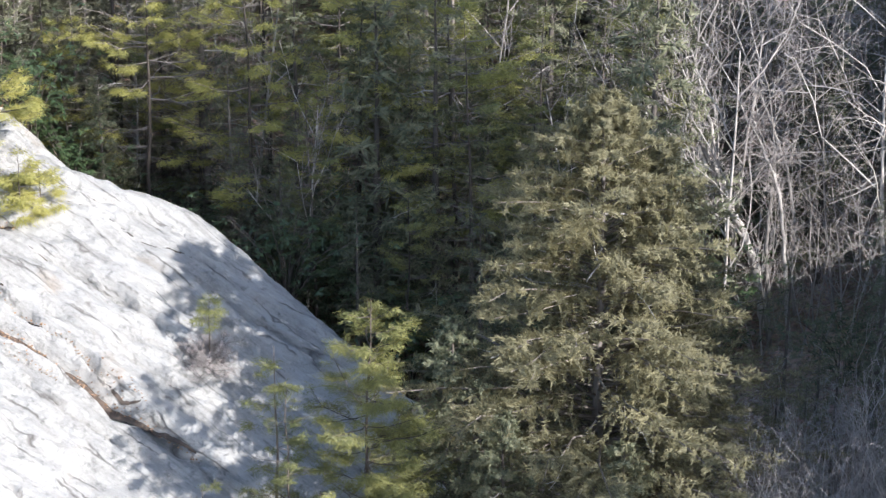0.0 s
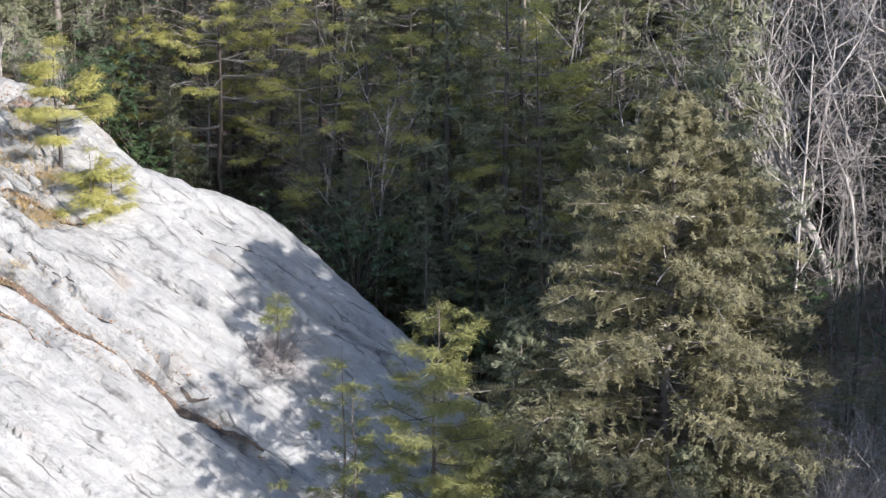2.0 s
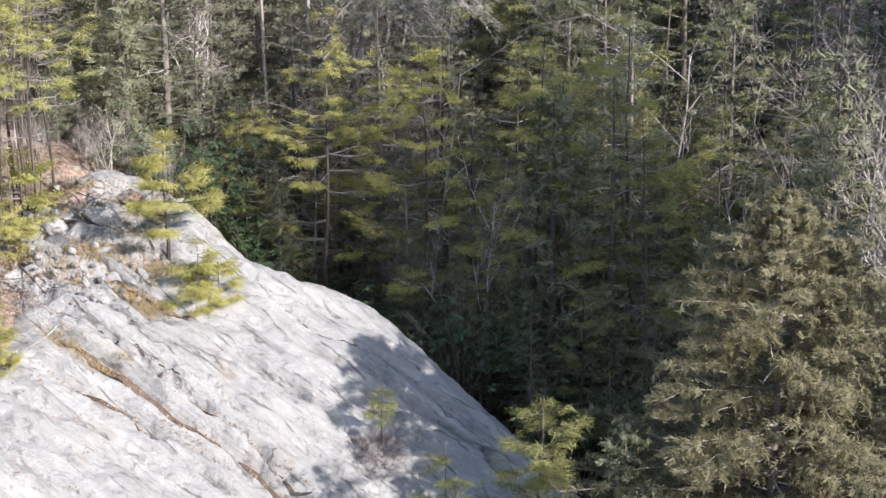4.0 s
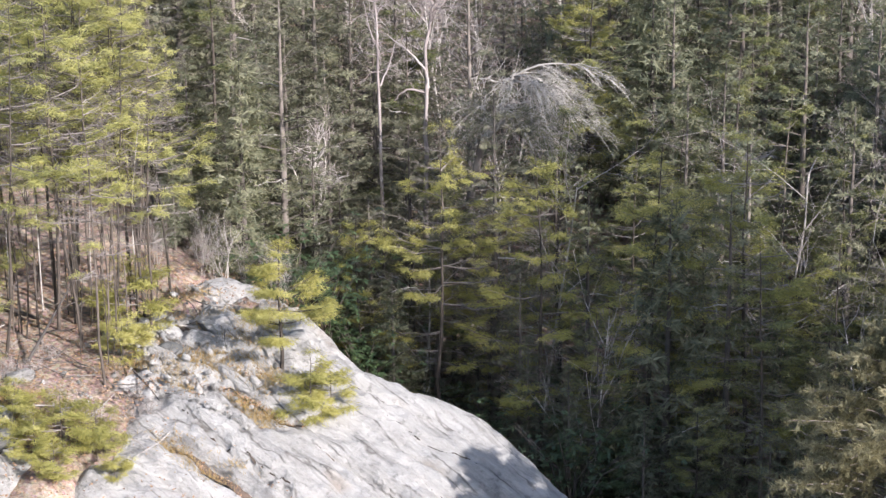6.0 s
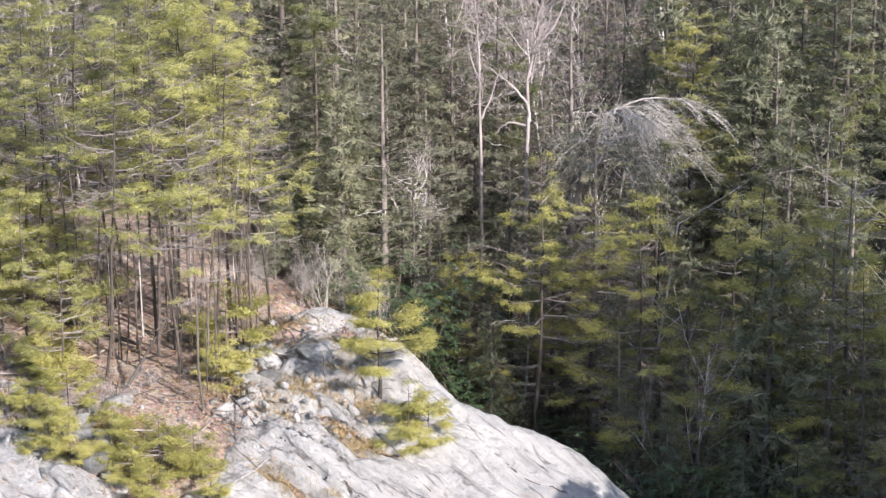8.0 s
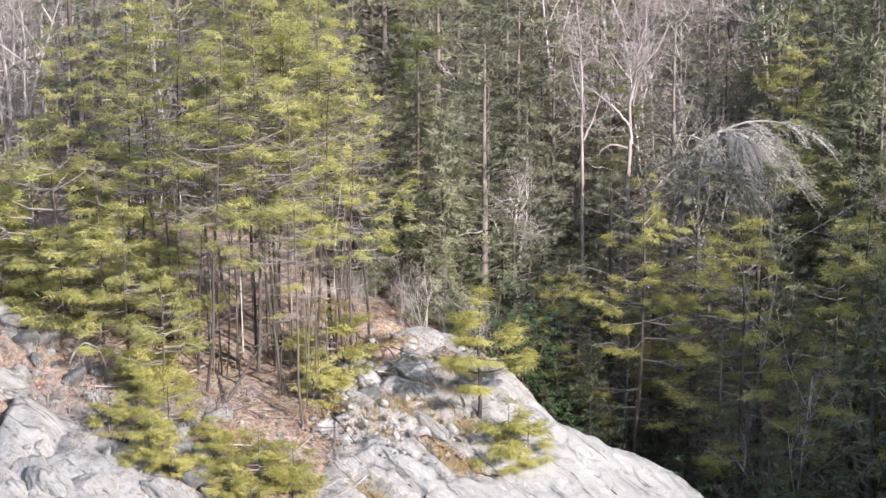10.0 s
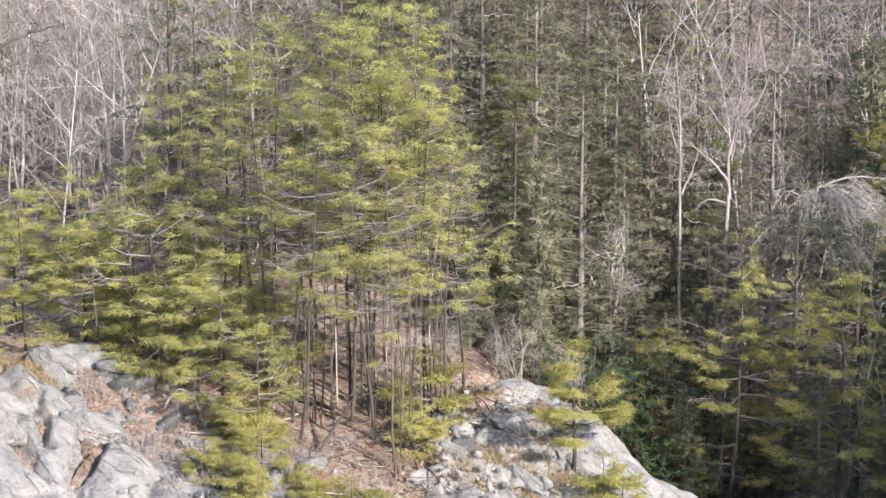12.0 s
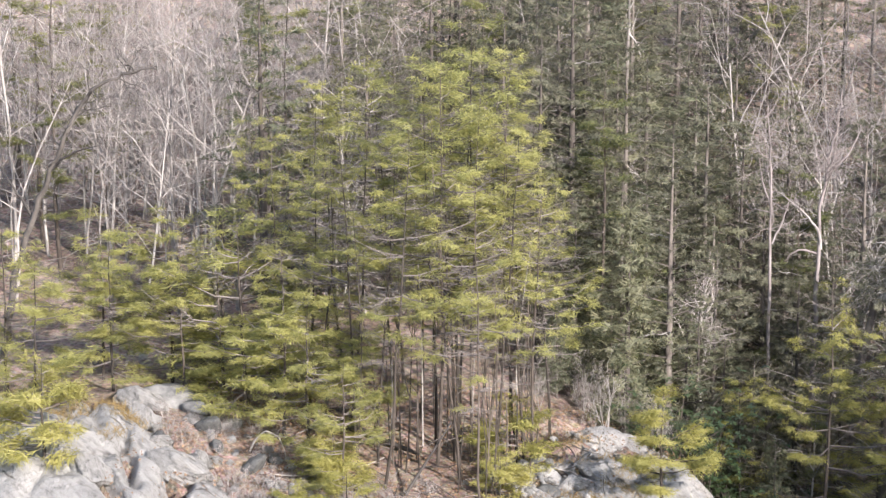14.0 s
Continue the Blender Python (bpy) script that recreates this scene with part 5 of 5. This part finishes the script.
# ---- leaves on the ground and in the cracks ----
def leaf_cover():
    rng = np.random.RandomState(33)
    x, y = rng.uniform(-24, -11.5, 16000), rng.uniform(43, 57, 16000)
    keep = (rock_cover(x, y) < 0.5) | (rng.rand(16000) < np.where(x < -11.3, 0.13, 0.04))
    P = [np.column_stack([x, y])[keep]]
    for x0, y0, x1, y1, depth, step, wide in CRACKS[1:6]:
        u = rng.rand(150)[:, None]
        P.append(np.array([x0, y0]) * (1 - u) + np.array([x1, y1]) * u + rng.normal(size=(150, 2)) * 0.07)
    P = np.concatenate(P)
    n = len(P)
    c = rock_cover(P[:, 0], P[:, 1])
    z = land(P[:, 0], P[:, 1]) + 0.06 + 0.04 * rng.rand(n) + c * (0.08 + rock_relief(P[:, 0], P[:, 1]))
    a = rng.uniform(0, 6.28, n)
    d = unit(np.column_stack([np.cos(a), np.sin(a), rng.normal(size=n) * 0.4]))
    b = Build()
    b.leaves(np.column_stack([P, z]), d, np.array([0, 0, 1.0]) + 0.5 * rng.normal(size=(n, 3)), rng.uniform(0.05, 0.10, n), rng.uniform(0.03, 0.06, n))
    ob = new("fallen_leaves", b.mesh("fallen_leaves", FALLEN))
    tagged(ob, "brown fallen leaves on rock and soil", "leaves", kind="stuff")


leaf_cover()

def dry_grass():
    rng = np.random.RandomState(9)
    spots = [(-13.4 + 0.3 * j + rng.normal() * 0.15, 47.6 - 0.1 * j + rng.normal() * 0.2) for j in range(6)] + [(rng.uniform(-15.5, -11.3), rng.uniform(49.4, 51.6)) for j in range(26)]
    spots += [(rng.uniform(-18.5, -15), rng.uniform(46, 48)) for j in range(24)] + [(rng.uniform(-27, -24), rng.uniform(46.5, 50)) for j in range(14)] + [(rng.uniform(-15.0, -12.0), rng.uniform(51.5, 55)) for j in range(14)]
    b = Build()
    for x, y in spots:
        n, k = 110, rng.uniform(0.5, 1.0)
        px, py = x + rng.normal(size=n) * 0.34 * k, y + rng.normal(size=n) * 0.2 * k
        c = rock_cover(px, py)
        z = land(px, py) + c * (0.08 + rock_relief(px, py))
        d = unit(np.column_stack([rng.normal(size=(n, 2)) * 0.9, np.ones(n)]))
        b.blades(np.column_stack([px, py, z]), d, rng.uniform(0.12, 0.42, n) * k, np.full(n, 0.013), rng)
    tagged(new("dry_grass", b.mesh("dry_grass", DRY_GRASS)), "dry straw-coloured grass on rock and soil", "grass", kind="stuff")


dry_grass()

# ---- woods ----
def woods():
    rng = np.random.RandomState(5)

    def deepest(deg):
        """How far back the wood shows, by direction."""
        return float(np.interp(deg, (-14, -9, -3, 3, 9, 15, 21, 27, 32), (63, 71, 78, 87, 93, 84, 81, 78, 67)))

    placed = []
    tries = 0
    while len(placed) < 270 and tries < 12000:
        tries += 1
        y = 56 + 43 * rng.rand() ** 1.2
        turn = radians(rng.uniform(-16, 33))
        x = -math.tan(turn) * y
        if y > deepest(math.degrees(turn)):
            continue
        if (y < 60 and -24 < x < -6) or (x < -14 and y < 57):
            continue
        if any((x - a) ** 2 + (y - b) ** 2 < 2.2 for a, b in placed):
            continue
        placed.append((x, y))
        pick, spin, deg = rng.rand(), rng.uniform(0, 360), math.degrees(turn)
        bare_share, hem_share = (0.72, 0.80) if deg > 21 else (0.16, 0.84) if deg > 9 else (0.05, 0.62) if y < 67 and deg > -7 else (0.14, 0.84) if -3 < deg < 5 else (0.50, 0.82)
        if pick < bare_share and not (y < 66 and 8 < deg < 17):
            plant(BARES[rng.randint(4)], x, y, rng.uniform(8, 12.5), spin, group="bare woods")
        elif pick < hem_share:
            plant(GREY_HEMLOCKS[rng.randint(2)] if 5 < deg < 21 else HEMLOCKS[rng.randint(3)], x, y, rng.uniform(6, 12), spin, group="hemlock woods")
        elif pick < 0.9 or deg < 21:
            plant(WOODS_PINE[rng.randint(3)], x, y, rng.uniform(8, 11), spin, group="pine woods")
        else:
            plant(SCRUB[rng.randint(2)], x, y, rng.uniform(3.5, 6), spin, group="bare scrub")
    # the densest part, straight above the rock
    for k in range(80):
        deg, y = rng.uniform(4.5, 21), rng.uniform(60.5, 84)
        x, spin = -math.tan(radians(deg)) * y, rng.uniform(0, 360)
        if k % 5 < 3:
            plant(GREY_HEMLOCKS[rng.randint(2)], x, y, rng.uniform(6, 11), spin, group="hemlock woods")
        elif k % 5 < 4 and y > 69:
            plant(BARES[rng.randint(4)], x, y, rng.uniform(6, 9), spin, group="bare woods")
        else:
            plant(SCRUB[rng.randint(2)], x, y, rng.uniform(3, 5), spin, group="bare scrub")
    # grey woods on the left hill
    for k in range(60):
        deg = rng.uniform(19, 31)
        y = rng.uniform(60, deepest(deg))
        plant(BARES[rng.randint(4)], -math.tan(radians(deg)) * y, y, rng.uniform(6.5, 10), rng.uniform(0, 360), group="bare woods")
    # dark hemlocks closing the head of the cove
    for k in range(34):
        deg, y = rng.uniform(-5, 4), rng.uniform(70, 98)
        plant(HEMLOCKS[k % 2], -math.tan(radians(deg)) * y, y, rng.uniform(8, 12), rng.uniform(0, 360), group="hemlock woods", wide=1.2)
    # undergrowth on the left hill and in the hollow
    for k in range(85):
        deg = rng.uniform(-12, 33)
        y = rng.uniform(60, deepest(deg))
        plant(SCRUB[k % 2], -math.tan(radians(deg)) * y, y, rng.uniform(3, 5), rng.uniform(0, 360), group="bare scrub")
    for k in range(26):
        x, y = rng.uniform(-5, 13), rng.uniform(53, 66)
        plant(LAURELS[k % 2], x, y, rng.uniform(2, 3.5), rng.uniform(0, 360), group="rhododendron thicket")
    # unseen hemlocks added beside the cove to keep the sun off the hollow
    for k in range(72):
        x = rng.uniform(21, 32)
        near = k % 2 == 0
        y = ((rng.uniform(38.4, 47.8) if near else rng.uniform(56.0, 68.0)) - 0.588 * x) / 0.809
        plant(SHADE_TREE, x, y, rng.uniform(4.5, 6.5) if near else rng.uniform(15.0, 18.0), rng.uniform(0, 360), group="hemlock woods", wide=0.85)
    # lower ones on the near side, also unseen, added to shade the hemlocks' feet
    for k, (x, y, tall) in enumerate(((14.4, 36.0, 11.0), (16.0, 37.2, 11.5), (14.0, 38.4, 10.5), (15.6, 39.8, 11.0), (14.2, 41.2, 10.0), (16.4, 42.0, 11.0), (14.8, 43.6, 10.0), (16.8, 44.8, 11.0), (15.4, 34.4, 12.0), (13.6, 33.6, 11.0), (17.4, 40.2, 12.0), (14.6, 31.8, 13.0), (13.4, 30.4, 16.5), (15.0, 29.6, 17.0))):
        plant(SHADE_TREE, x, y, tall, 37 * k, group="hemlock woods", wide=0.85)
    # undergrowth in the hollow
    for k in range(34):
        x, y = rng.uniform(-8.5, 7), rng.uniform(54, 62)
        if 0.588 * x + 0.809 * y > 42.0:
            plant(HEMLOCKS[k % 3], x, y, rng.uniform(2.5, 5.5), 51 * k, group="hemlock woods")
    for k, (x, y, tall) in enumerate(((10.2, 46.6, 5.6), (11.0, 49.6, 6.0), (9.6, 50.4, 5.0), (8.4, 49.2, 4.0), (10.6, 44.6, 4.0), (7.2, 51.0, 4.5), (11.6, 52.6, 7.0), (8.8, 47.4, 4.6), (9.8, 48.6, 5.2), (11.4, 47.8, 5.6), (7.8, 45.8, 3.6), (12.2, 50.4, 6.0), (9.2, 53.0, 5.0))):
        plant(HEMLOCKS[k % 2], x, y, tall, 80 * k, group="hemlock woods")


woods()
